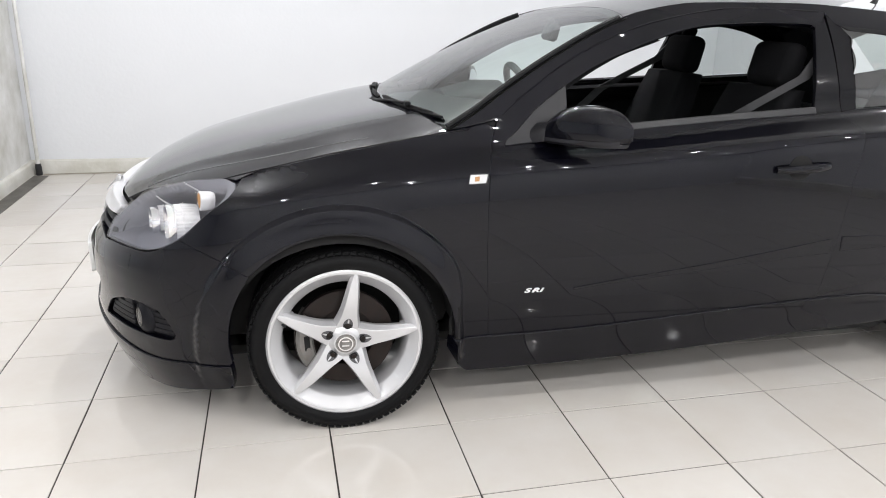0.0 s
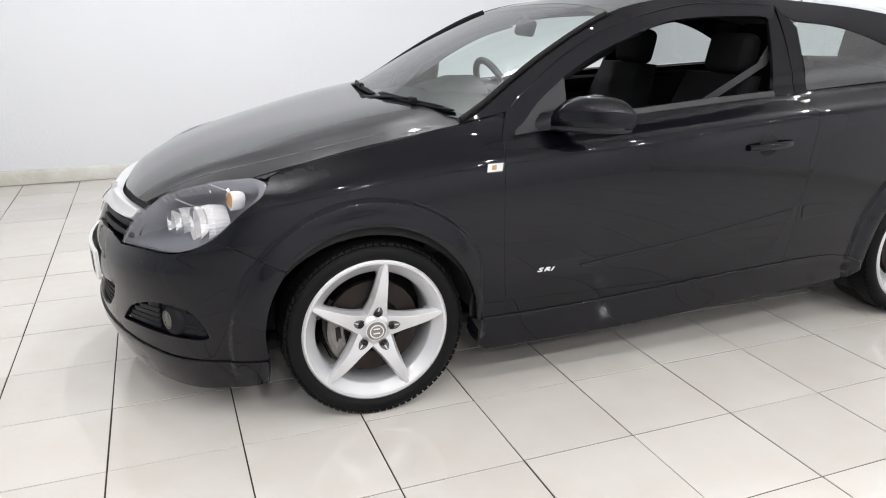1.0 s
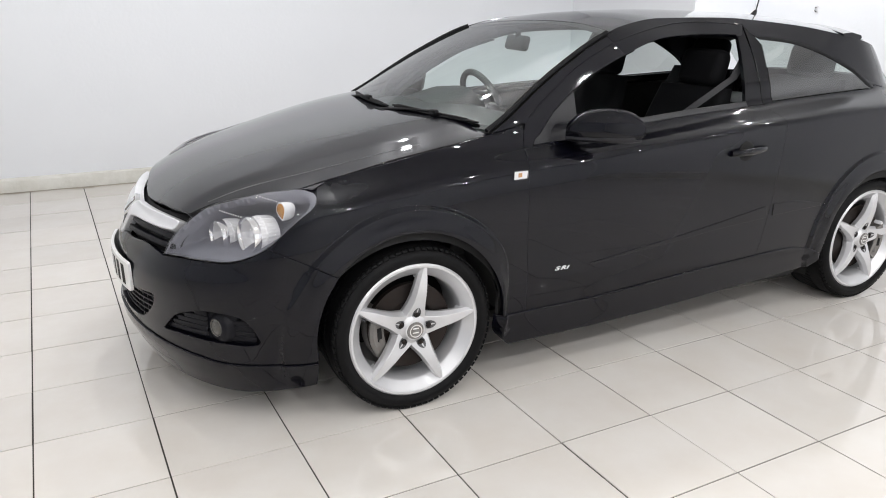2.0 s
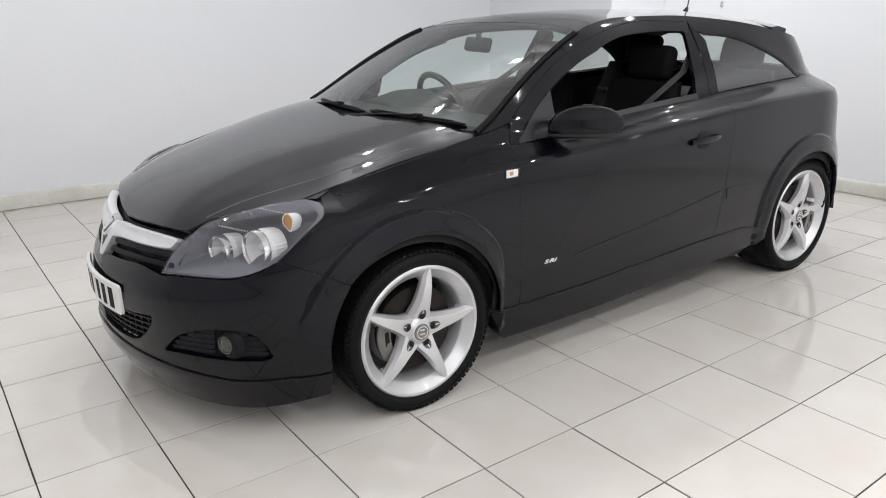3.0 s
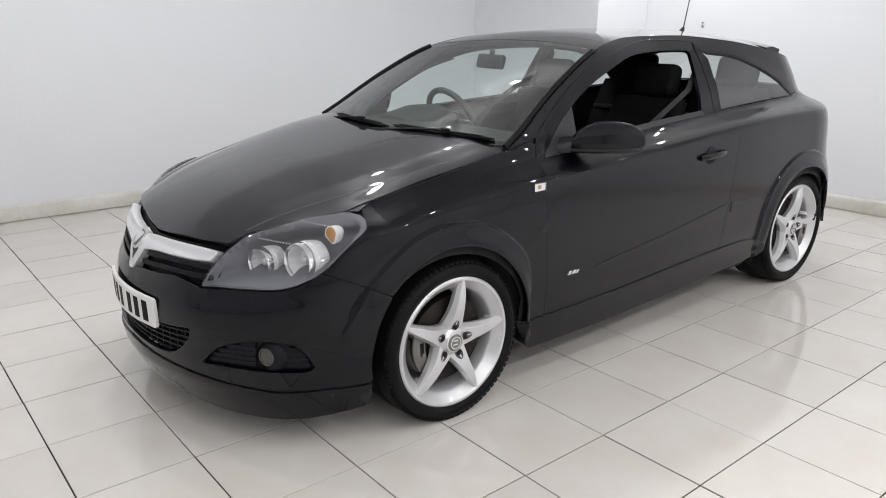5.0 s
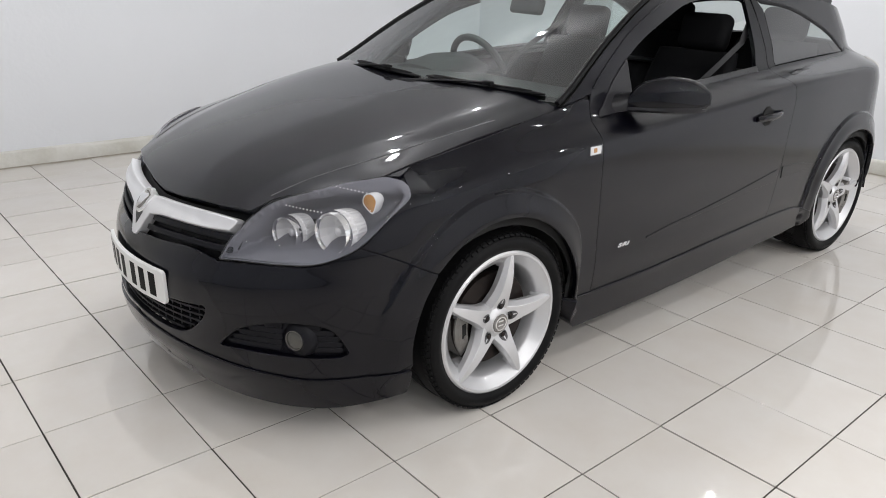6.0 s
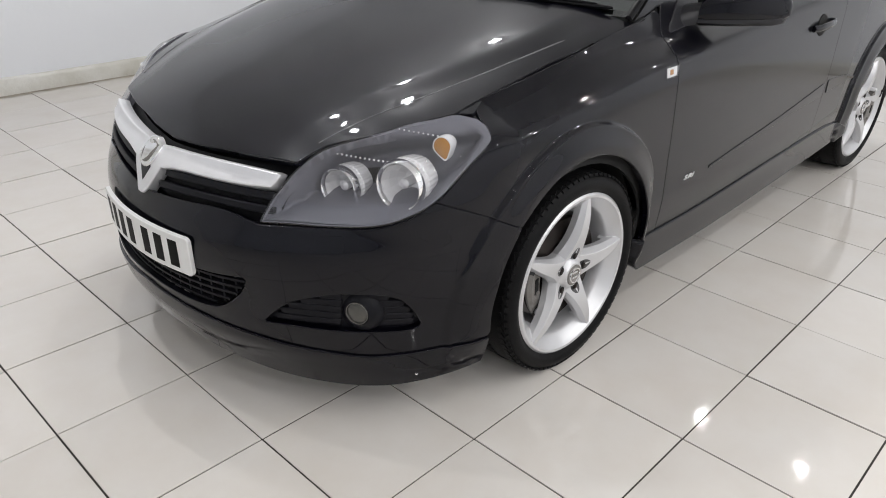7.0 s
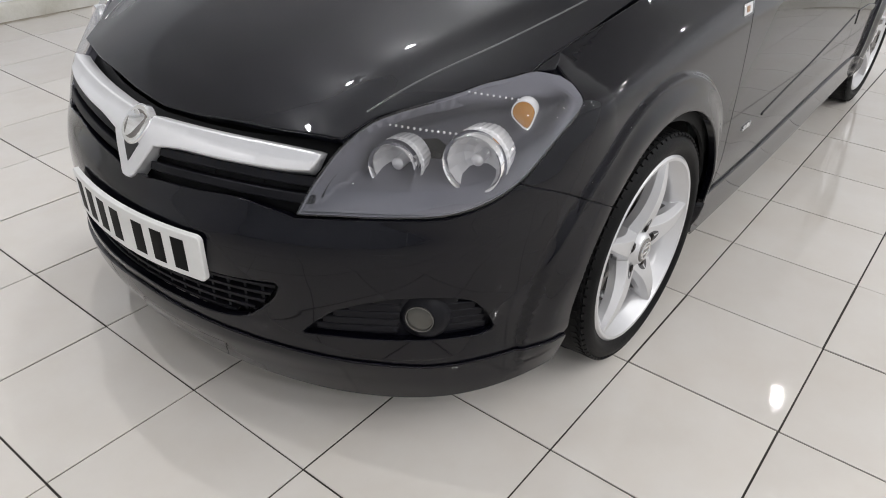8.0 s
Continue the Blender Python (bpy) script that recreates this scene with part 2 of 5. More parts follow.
def nx(x, z):
    a = X0 - nose_x(z)
    return (NS * 2 / math.pi * math.acos(min(1.0, max(0.0, (X0 - x) / a))), z)


def tail(s, z):
    p = s / NS * math.pi / 2
    n = 2.4
    c, d = max(0.0, math.cos(p)), math.sin(p)
    x = X1 + (tail_x(z) - X1) * c ** (2 / n)
    return Vector((x, -section(x)(z) * math.copysign(abs(d) ** (2 / n), d), z))


rail_z = pchip([0.34, 0.45, 0.58, 0.72, 0.97, 1.1, 1.345, 1.75, 2.2, 2.6, 2.85, 3.0], [0.985, 1.047, 1.132, 1.217, 1.340, 1.380, 1.412, 1.418, 1.392, 1.337, 1.285, 1.25])
roof_c = pchip([0.9, 1.1, 1.35, 1.75, 2.2, 2.6, 2.95, 3.1], [1.335, 1.394, 1.438, 1.453, 1.445, 1.414, 1.372, 1.345])


def rail_y(x):
    return width(x, rail_z(x))


def roof(x, v):
    """Roof: v from -1 to 1 across, between the rails."""
    y, zc = rail_y(x), roof_c(x)
    return Vector((x, y * v, zc - (zc - rail_z(x)) * abs(v) ** 2.4))


def roof_front(u):
    """Where the windscreen meets the roof."""
    return 1.10 - 0.08 * u * u


def screen(u, v):
    """Windscreen: u from -1 to 1 across, v from 0 at the cowl to 1 at the roof."""
    xe = 0.38 + (roof_front(1) - 0.38) * v
    bow = 0.07 * v * (1 - v)
    x = mixed(0.195 + 0.905 * v - bow, xe, abs(u) ** 2.2)
    z = mixed(1.014 + (roof_c(1.10) - 1.014) * v + bow * 1.6, rail_z(xe), abs(u) ** 2.4)
    return Vector((x, u * rail_y(xe), z))


# ---- building tools ----
from mathutils.geometry import delaunay_2d_cdt

MIDDLE = Matrix.Diagonal((1, -1, 1, 1))


def link(name, verts, faces, mat, parent=None, label="", normals=None, flat=False):
    me = bpy.data.meshes.new(name)
    me.from_pydata(verts, [], faces)
    me.polygons.foreach_set("use_smooth", [not flat] * len(me.polygons))
    if normals:
        me.normals_split_custom_set_from_vertices(normals)
    me.materials.append(mat)
    ob = new(name, me)
    ob.parent = parent
    return tagged(ob, label=label)


def part(name, bm, mat, parent=None, label="", m=None, smooth=40):
    """A bmesh as one mesh object under a thing or a part."""
    bmesh.ops.recalc_face_normals(bm, faces=bm.faces)
    if m is not None:
        bm.transform(m)
    limit = radians(smooth)
    for f in bm.faces:
        f.smooth = True
    for e in bm.edges:
        e.smooth = len(e.link_faces) == 2 and e.calc_face_angle(0.0) < limit
    me = bpy.data.meshes.new(name)
    bm.to_mesh(me)
    bm.free()
    me.materials.append(mat)
    ob = new(name, me)
    ob.parent = parent
    return tagged(ob, label=label)


def thing(name, m, label, category, group=""):
    ob = new(name)
    ob.matrix_basis = m
    return tagged(ob, label, category, group)


def sm(points, n=8, closed=False):
    """A smooth line through the points."""
    p = [Vector(q) for q in points]
    out = []
    k = len(p)
    for i in range(k if closed else k - 1):
        a, b = p[i], p[(i + 1) % k]
        z = p[i - 1] if (i or closed) else a * 2 - b
        c = p[(i + 2) % k] if (i + 2 < k or closed) else b * 2 - a
        for j in range(n):
            t = j / n
            out.append(0.5 * (2 * a + (b - z) * t + (2 * z - 5 * a + 4 * b - c) * t * t + (3 * a - 3 * b + c - z) * t ** 3))
    if not closed:
        out.append(p[-1])
    return out


def join(*lines):
    """Lines end to end as one closed outline."""
    out = []
    for line in lines:
        for q in line:
            q = Vector(q)
            if not out or (q - out[-1]).length > 1e-4:
                out.append(q)
    if (out[0] - out[-1]).length < 1e-4:
        out.pop()
    return out


def stepped(line, step):
    out = []
    for i, a in enumerate(line):
        b = line[(i + 1) % len(line)]
        n = max(1, round((b - a).length / step))
        out += [a.lerp(b, j / n) for j in range(n)]
    return out


def inside(q, line):
    hit, j = False, len(line) - 1
    for i in range(len(line)):
        a, b = line[i], line[j]
        if (a[1] > q[1]) != (b[1] > q[1]) and q[0] < (b[0] - a[0]) * (q[1] - a[1]) / (b[1] - a[1]) + a[0]:
            hit = not hit
        j = i
    return hit


def panel(name, f, outline, mat, parent, holes=(), cell=0.03, rim=0.004, depth=0.016, lift=0.0, label="", both=False, stretch=(1, 1), core=(1.2, 0, 0.45), guides=()):
    """A pressed sheet on the surface f(u, v) inside an outline, less its holes, with rounded, turned-in edges. both: also its mirror image; guides: lines that the mesh follows."""
    sx, sy = stretch
    loops = [stepped([Vector((q[0] * sx, q[1] * sy)) for q in line], cell * 0.6) for line in (outline, *holes)]
    pts, edges = [], []
    for line in loops:
        k = len(pts)
        pts += line
        edges += [(k + i, k + (i + 1) % len(line)) for i in range(len(line))]
    near = {}
    for q in pts:
        near.setdefault((int(q[0] // cell), int(q[1] // cell)), []).append(q)
    for line in guides:
        for q in line:
            q = Vector((q[0] * sx, q[1] * sy))
            ci, cj = int(q[0] // cell), int(q[1] // cell)
            if any((q - r).length < 0.003 for di in (-1, 0, 1) for dj in (-1, 0, 1) for r in near.get((ci + di, cj + dj), ())):
                continue
            if inside(q, loops[0]) and not any(inside(q, h) for h in loops[1:]):
                pts.append(q)
                near.setdefault((ci, cj), []).append(q)
    lo = [min(q[i] for q in loops[0]) for i in (0, 1)]
    hi = [max(q[i] for q in loops[0]) for i in (0, 1)]
    for i in range(int((hi[0] - lo[0]) / cell) + 1):
        for j in range(int((hi[1] - lo[1]) / (cell * 0.87)) + 1):
            q = Vector((lo[0] + (i + 0.5 * (j % 2)) * cell, lo[1] + j * cell * 0.87))
            ci, cj = int(q[0] // cell), int(q[1] // cell)
            if any((q - r).length < cell * 0.55 for di in (-1, 0, 1) for dj in (-1, 0, 1) for r in near.get((ci + di, cj + dj), ())):
                continue
            if inside(q, loops[0]) and not any(inside(q, h) for h in loops[1:]):
                pts.append(q)
    flat, _, tris, *_ = delaunay_2d_cdt(pts, edges, [], 0, 1e-7)
    kept = []
    for tri in tris:
        c = (flat[tri[0]] + flat[tri[1]] + flat[tri[2]]) / 3
        if inside(c, loops[0]) and not any(inside(c, h) for h in loops[1:]):
            kept.append(list(tri))
    verts, normals = [], []
    h = 2e-3
    flips = 0
    for q in flat:
        u, v = q[0] / sx, q[1] / sy
        p = f(u, v)
        n = (f(u + h, v) - f(u - h, v)).cross(f(u, v + h) - f(u, v - h))
        n = n.normalized() if n.length > 1e-12 else Vector((0, 0, 1))
        inner = Vector((min(2.4, max(0.1, p[0])), 0, core[2]))
        flips += n.dot(p - inner) < 0
        verts.append(p)
        normals.append(n)
    if flips * 2 > len(flat):
        kept = [t[::-1] for t in kept]
        normals = [-n for n in normals]
    verts = [p + n * lift for p, n in zip(verts, normals)]
    count = {}
    for t in kept:
        for i in range(3):
            count[(t[i], t[(i + 1) % 3])] = True
    edge = [(a, b) for a, b in count if (b, a) not in count]
    after = {a: b for a, b in edge}
    before = {b: a for a, b in edge}
    rings = {}
    for a in after:
        if a not in before:
            continue
        t = verts[after[a]] - verts[before[a]]
        out = t.cross(normals[a])
        if out.length < 1e-9:
            out = Vector((0, 0, 1))
        out.normalize()
        rings[a] = []
        p, n = verts[a], normals[a]
        for deg in (35, 70, 90):
            c, s = math.cos(radians(deg)), math.sin(radians(deg))
            rings[a].append(len(verts))
            verts.append(p + out * rim * s - n * rim * (1 - c))
            normals.append((n * c + out * s).normalized())
        rings[a].append(len(verts))
        verts.append(p + out * rim - n * (rim + depth))
        normals.append(out)
    faces = kept
    for a, b in edge:
        if a in rings and b in rings:
            ra, rb = [a] + rings[a], [b] + rings[b]
            faces += [(rb[i], ra[i], ra[i + 1], rb[i + 1]) for i in range(4)]
    used = sorted({i for t in faces for i in t})
    to = {k: i for i, k in enumerate(used)}
    verts = [verts[k] for k in used]
    normals = [normals[k] for k in used]
    faces = [tuple(to[i] for i in t) for t in faces]
    ob = link(name, verts, faces, mat, parent, label, normals)
    if both:
        turn = Vector((1, -1, 1))
        return ob, link(name, [v * turn for v in verts], [t[::-1] for t in faces], mat, parent, label, [n * turn for n in normals])
    return ob


def box(x0, x1, y0, y1, z0, z1, bevel=0.0, segments=2):
    bm = bmesh.new()
    bmesh.ops.create_cube(bm, size=1, matrix=Matrix.LocRotScale(((x0 + x1) / 2, (y0 + y1) / 2, (z0 + z1) / 2), None, (x1 - x0, y1 - y0, z1 - z0)))
    if bevel:
        bmesh.ops.bevel(bm, geom=bm.edges[:], offset=bevel, segments=segments, profile=0.5, affect="EDGES")
    return bm


def turned(profile, n=48, axis="Y"):
    """A turned shape: profile as (radius, place along the axis)."""
    bm = bmesh.new()
    rows = []
    for r, d in profile:
        row = []
        for i in range(n):
            a = 2 * math.pi * i / n
            row.append(bm.verts.new((r * math.cos(a), d, r * math.sin(a)) if axis == "Y" else (r * math.cos(a), r * math.sin(a), d)))
        rows.append(row)
    for a, b in zip(rows, rows[1:]):
        for i in range(n):
            bm.faces.new((a[i], a[(i + 1) % n], b[(i + 1) % n], b[i]))
    for row, (r, _) in ((rows[0], profile[0]), (rows[-1], profile[-1])):
        if 0 < r < 0.03 or (row is rows[-1] and r < 0.001):
            bm.faces.new(row)
    bmesh.ops.remove_doubles(bm, verts=bm.verts, dist=1e-6)
    return bm


def tube(points, radius, n=10, closed=False, flat=1.0):
    """A rod along the points; radius: a number or one for each point."""
    bm = bmesh.new()
    p = [Vector(q) for q in points]
    rows = []
    for i, q in enumerate(p):
        a = p[i - 1] if (i or closed) else q
        b = p[(i + 1) % len(p)] if (i + 1 < len(p) or closed) else q
        t = (b - a).normalized()
        u = t.cross(Vector((0, 0, 1)))
        u = u.normalized() if u.length > 1e-3 else Vector((1, 0, 0))
        v = u.cross(t)
        r = radius[i] if isinstance(radius, (list, tuple)) else radius
        rows.append([bm.verts.new(q + u * (r * math.cos(2 * math.pi * k / n)) + v * (r * flat * math.sin(2 * math.pi * k / n))) for k in range(n)])
    for i in range(len(rows) if closed else len(rows) - 1):
        a, b = rows[i], rows[(i + 1) % len(rows)]
        for k in range(n):
            bm.faces.new((a[k], a[(k + 1) % n], b[(k + 1) % n], b[k]))
    if not closed:
        bm.faces.new(rows[0])
        bm.faces.new(rows[-1])
    return bm


def lofted(rows, caps=True):
    """A skin over closed rows of points of one count."""
    bm = bmesh.new()
    made = [[bm.verts.new(q) for q in row] for row in rows]
    for a, b in zip(made, made[1:]):
        n = len(a)
        for k in range(n):
            bm.faces.new((a[k], a[(k + 1) % n], b[(k + 1) % n], b[k]))
    if caps:
        bm.faces.new(made[0])
        bm.faces.new(made[-1])
    return bm


def rounded(w, h, r, n=5):
    """A rectangle with rounded corners in two dimensions, about 0."""
    out = []
    for cx, cy, a in ((w / 2 - r, h / 2 - r, 0), (-w / 2 + r, h / 2 - r, 90), (-w / 2 + r, -h / 2 + r, 180), (w / 2 - r, -h / 2 + r, 270)):
        out += [(cx + r * math.cos(radians(a + 90 * i / n)), cy + r * math.sin(radians(a + 90 * i / n))) for i in range(n + 1)]
    return out


# ---- the hall ----
FAR, RIGHT, LEFT, BACK, FRONT = 3.57, 4.83, -2.16, -6.5, -7.2
PIER, PIER_END = 4.07, 1.85      # a broad pier in the corner
SKEW = 1.22
HALL = pose(0, 0, 0, 0, 0, SKEW)


def wall(name, x0, x1, y0, y1, mat=None, label="plain white painted plaster wall"):
    return tagged(part(name, box(x0, x1, y0, y1, 0, CEILING), mat or WALL, None, m=HALL), label, "wall", kind="structure")


wall("wall_north", LEFT - 0.2, RIGHT + 0.2, FAR, FAR + 0.2)
wall("wall_east", RIGHT, RIGHT + 0.2, BACK, FAR - 0.003)
wall("wall_pier", PIER, RIGHT - 0.003, PIER_END, FAR - 0.003)
wall("wall_south", FRONT, RIGHT + 0.2, BACK - 0.2, BACK)
# added wall out of view; its pale blue and nearness brighten the car's reflections
wall("wall_west", FRONT - 0.2, FRONT, BACK - 0.2, 1.6, END_WALL, "added pale end wall out of view, for reflections in the car")
wall("wall_return", LEFT - 0.2, LEFT, 1.6, FAR - 0.003, STAINED, "white painted wall with grey damp stains")
wall("wall_northwest", FRONT, LEFT - 0.203, 1.6, 1.8)
tagged(part("ceiling", box(FRONT - 0.2, RIGHT + 0.2, BACK - 0.2, FAR + 0.2, CEILING, CEILING + 0.15), CEIL, m=HALL), "plain white ceiling with rows of small spotlights", "ceiling", kind="structure")


def skirting(name, x0, y0, x1, y1, label):
    """A low plaster skirting with a rounded top edge, worn and uneven."""
    bm = bmesh.new()
    a, b = Vector((x0, y0, 0)), Vector((x1, y1, 0))
    t = (b - a).normalized()
    o = Vector((t[1], -t[0], 0))
    n = max(2, int((b - a).length / 0.12))
    rows = []
    for i in range(n + 1):
        q = a.lerp(b, i / n)
        k = 0.006 * noise.noise(q * 2.3) + 0.002 * noise.noise(q * 9)
        prof = [(0.0, 0.0), (0.030 + k, 0.0), (0.028 + k, 0.085), (0.024 + k, 0.103 + k), (0.012, 0.112 + k), (0.0, 0.114 + k)]
        rows.append([bm.verts.new(q + o * d + Vector((0, 0, z))) for d, z in prof])
    for c, d in zip(rows, rows[1:]):
        for k in range(5):
            bm.faces.new((c[k], c[k + 1], d[k + 1], d[k]))
    return tagged(part(name, bm, SKIRTING, m=HALL), label, "skirting", kind="structure")


skirting("baseboard_north", LEFT, FAR, PIER, FAR, "worn cream plaster skirting along a white wall")
skirting("baseboard_pier", PIER, FAR, PIER, PIER_END, "worn cream plaster skirting round a pier")
skirting("baseboard_pier_end", PIER, PIER_END, RIGHT, PIER_END, "worn cream plaster skirting round a pier")
skirting("baseboard_east", RIGHT, PIER_END, RIGHT, BACK, "worn cream plaster skirting along a white wall")
skirting("baseboard_return", LEFT, 1.6, LEFT, FAR, "worn cream plaster skirting beside a dark gutter")


def dirt(name, x0, y0, x1, y1):
    """A thin ragged film of dirt along the foot of a wall."""
    a, b = Vector((x0, y0, 0.0012)), Vector((x1, y1, 0.0012))
    t = (b - a).normalized()
    o = Vector((t[1], -t[0], 0))
    n = int((b - a).length / 0.025)
    bm = bmesh.new()
    rows = []
    for i in range(n + 1):
        q = a.lerp(b, i / n)
        w = 0.075 + 0.035 * noise.noise(q * 3.1) + 0.03 * noise.noise(q * 17)
        rows.append([bm.verts.new(q + o * 0.028), bm.verts.new(q + o * w)])
    for c, d in zip(rows, rows[1:]):
        bm.faces.new((c[0], c[1], d[1], d[0]))
    return tagged(part(name, bm, DIRT, m=HALL), "brown film of dirt along the foot of a wall", "trim", kind="structure")


dirt("trim_dirt_north", LEFT + 0.04, FAR, PIER - 0.04, FAR)
dirt("trim_dirt_east", RIGHT, PIER_END - 0.04, RIGHT, -2.0)

# small metal bracket on the wall
bracket = thing("wall_bracket", HALL @ pose(RIGHT, 1.21, 1.49), "small grey metal bracket screwed to a white wall", "bracket")
part("bracket_plate", box(-0.004, 0.0, -0.013, 0.013, -0.03, 0.03, 0.001, 1), CHROME, bracket)
part("bracket_hook", tube([(-0.004, 0, 0.018), (-0.022, 0, 0.016), (-0.024, 0, -0.012), (-0.004, 0, -0.02)], 0.004, 8), SATIN, bracket, "dark bent hook")

# pipe in the corner, its foot in a dark collar, and the dark strip along the wall's foot
pipe = thing("drain_pipe", HALL @ pose(LEFT + 0.068, FAR - 0.068, 0), "white painted drain pipe in a wall corner with dark foot", "pipe")
part("pipe_body", tube([(0, 0, 0.09), (0, 0, 1.5), (0, 0, CEILING)], 0.015, 16), STAINED, pipe)
part("foot_collar", turned([(0.001, 0.0), (0.026, 0.0), (0.024, 0.07), (0.020, 0.095), (0.015, 0.095)], 20, "Z"), SATIN, pipe, "dark rubber foot collar")

GRID = Vector((0.367, -0.922, 0))                                   # a crossing of the joints
ACROSS, ALONG = Vector((0.4128, 0.0090, 0)), Vector((-0.0063, 0.4062, 0))   # from joint to joint
NARROW = 0.026                                                      # by which one cut column is narrower
tagged(part("ground", box(FRONT - 0.2, RIGHT + 0.2, BACK - 0.2, FAR + 0.2, -0.2, -0.0032), GROUT, m=HALL), "dark grey grout bed under the floor tiles", "floor", kind="structure")
floor = tagged(new("floor"), "glossy cream glazed ceramic floor tiles with dark joints", "floor", kind="structure")
floor.matrix_basis = Matrix.Translation(GRID)


def tile_mesh(cut=0.0, joint=0.0052, e=0.0007):
    """One glazed tile, cut to a width, with softened top edges."""
    a, b = ACROSS.length, ALONG.length
    bm = box(joint / 2, a - cut - joint / 2, joint / 2, b - joint / 2, -0.009, 0.0, 0)
    bmesh.ops.bevel(bm, geom=[g for g in bm.edges if all(v.co.z > -0.001 for v in g.verts)], offset=e, segments=2, profile=0.5, affect="EDGES")
    for v in bm.verts:
        v.co = ACROSS * (v.co.x / a) + ALONG * (v.co.y / b) + Vector((0, 0, v.co.z))
    return bm


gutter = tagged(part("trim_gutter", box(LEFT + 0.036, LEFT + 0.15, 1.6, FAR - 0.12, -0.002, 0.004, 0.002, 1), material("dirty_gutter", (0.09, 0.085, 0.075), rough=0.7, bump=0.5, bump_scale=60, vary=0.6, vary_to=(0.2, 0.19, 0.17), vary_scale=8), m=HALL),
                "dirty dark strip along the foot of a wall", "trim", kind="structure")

# ---- spotlights on the ceiling ----
lamp = thing("ceiling_spotlight", pose(*LAMPS[0], CEILING - 0.002), "small round recessed ceiling spotlight with bright lens", "spotlight", "ceiling spotlights")
part("trim_ring", turned([(0.024, -0.002), (0.040, -0.016), (0.058, -0.029), (0.064, -0.027), (0.065, 0.0)], 24, "Z"), WALL, lamp, "white trim ring")
part("lens", turned([(0.025, -0.004), (0.021, -0.006), (0.0005, -0.007)], 24, "Z"), BULB, lamp, "glowing frosted lens")
light = bpy.data.lights.new("spot_beam", "AREA")
light.shape, light.size, light.energy, light.color = "DISK", 0.044, BACK_WATTS, (0.988, 0.985, 0.985)
light.spread = radians(180)
bulb = bpy.data.lights.new("bare_bulb", "POINT")
bulb.shadow_soft_size, bulb.energy, bulb.color = 0.020, LAMP_WATTS, light.color
side_light = light.copy()
side_light.energy = SIDE_WATTS
near_light = light.copy()
near_light.energy = NEAR_WATTS
for i, (lx, ly) in enumerate(LAMPS):
    if i:
        copy_thing(lamp, pose(lx, ly, CEILING - 0.002))
    beam = new("spot_beam", side_light if lx > 3 and ly > -2 else bulb if ly > 0.7 and lx > -2 else near_light if ly > -3 or lx < -3 else light)
    beam.matrix_basis = pose(lx, ly, CEILING - (0.038 if beam.data == bulb else 0.034))


# ---- the car ----
car = thing("car", pose(0, -0.035, 0), "glossy black three-door hatchback with silver five-spoke wheels, driver's window down", "car")

# outlines on the side of the body, as (x, z)
ARCH = 0.385


def arc(cx, r, a0, a1, n=28, cz=HUB):
    """Round a wheel; degrees from the front (180) over the top (90) to the rear (0)."""
    return [Vector((cx + r * math.cos(radians(a0 + (a1 - a0) * i / n)), cz + r * math.sin(radians(a0 + (a1 - a0) * i / n)))) for i in range(n + 1)]


def shifted(line, dx=0.0, dy=0.0):
    return [Vector((q[0] + dx, q[1] + dy)) for q in line]


front_shut = sm([(0.501, 0.305), (0.484, 0.60), (0.486, 0.846), (0.508, 0.935), (0.534, 1.022)])
rear_shut = sm([(1.76, 0.305), (1.806, 0.55), (1.822, 0.648), (1.838, 0.794), (1.868, 0.966), (1.880, 1.026)])
belt_line = sm([(0.556, 0.940), (0.80, 0.962), (1.03, 0.985), (1.43, 1.012), (1.78, 1.032), (1.88, 1.036)])
lamp_edge = [nose(*q) for q in sm([(0.802, 0.671), (0.876, 0.752), (0.952, 0.803), (0.990, 0.828)])]
lamp_edge = [Vector((q[0] + 0.004, q[2])) for q in lamp_edge]
fender_top = [Vector((x, hood(x, hood_edge(x))[2] - 0.003)) for x in [-0.285 + 0.055 * i for i in range(14)]]
seam_arch = [Vector((nose(*q)[0], q[1] + 0.002)) for q in sm([(0.802, 0.671), (0.915, 0.637), (1.065, 0.575)])]

def lip_lines(cx, cz):
    """Lines along the step at a lip's outer edge."""
    lines = []
    for d in (0.016, 0.011, 0.007, 0.003, -0.001, -0.005, -0.009, -0.016):
        line = []
        for i in range(150):
            a = radians(200 - 1.45 * i)
            r = 0.465
            for _ in range(3):
                r = flare_edge(cx, cx + r * math.cos(a), cz + r * math.sin(a))
            line.append((cx + (r + d) * math.cos(a), cz + (r + d) * math.sin(a)))
        lines.append(line)
    return lines


def crease_lines(x0, x1):
    """Lines along the crease below the windows."""
    n = int((x1 - x0) / 0.014)
    out = []
    for d in (-0.026, -0.015, -0.008, 0.0, 0.008, 0.015, 0.026):
        out.append([(x0 + 0.014 * i, shoulder_z(x0 + 0.014 * i) + d) for i in range(n)])
    return out


FRONT_LIP, REAR_LIP = lip_lines(0.0, HUB), lip_lines(REAR_ARCH[0], REAR_ARCH[1])
fender = join(lamp_edge, fender_top, [(0.50, 1.012)], front_shut[::-1][2:], [(0.498, 0.300), (0.405, 0.300)], arc(0, ARCH, 1, 133), seam_arch[::-1])
panel("front_wing", side, fender, PAINT, car, both=True, cell=0.010, guides=FRONT_LIP + crease_lines(-0.2, 0.5))

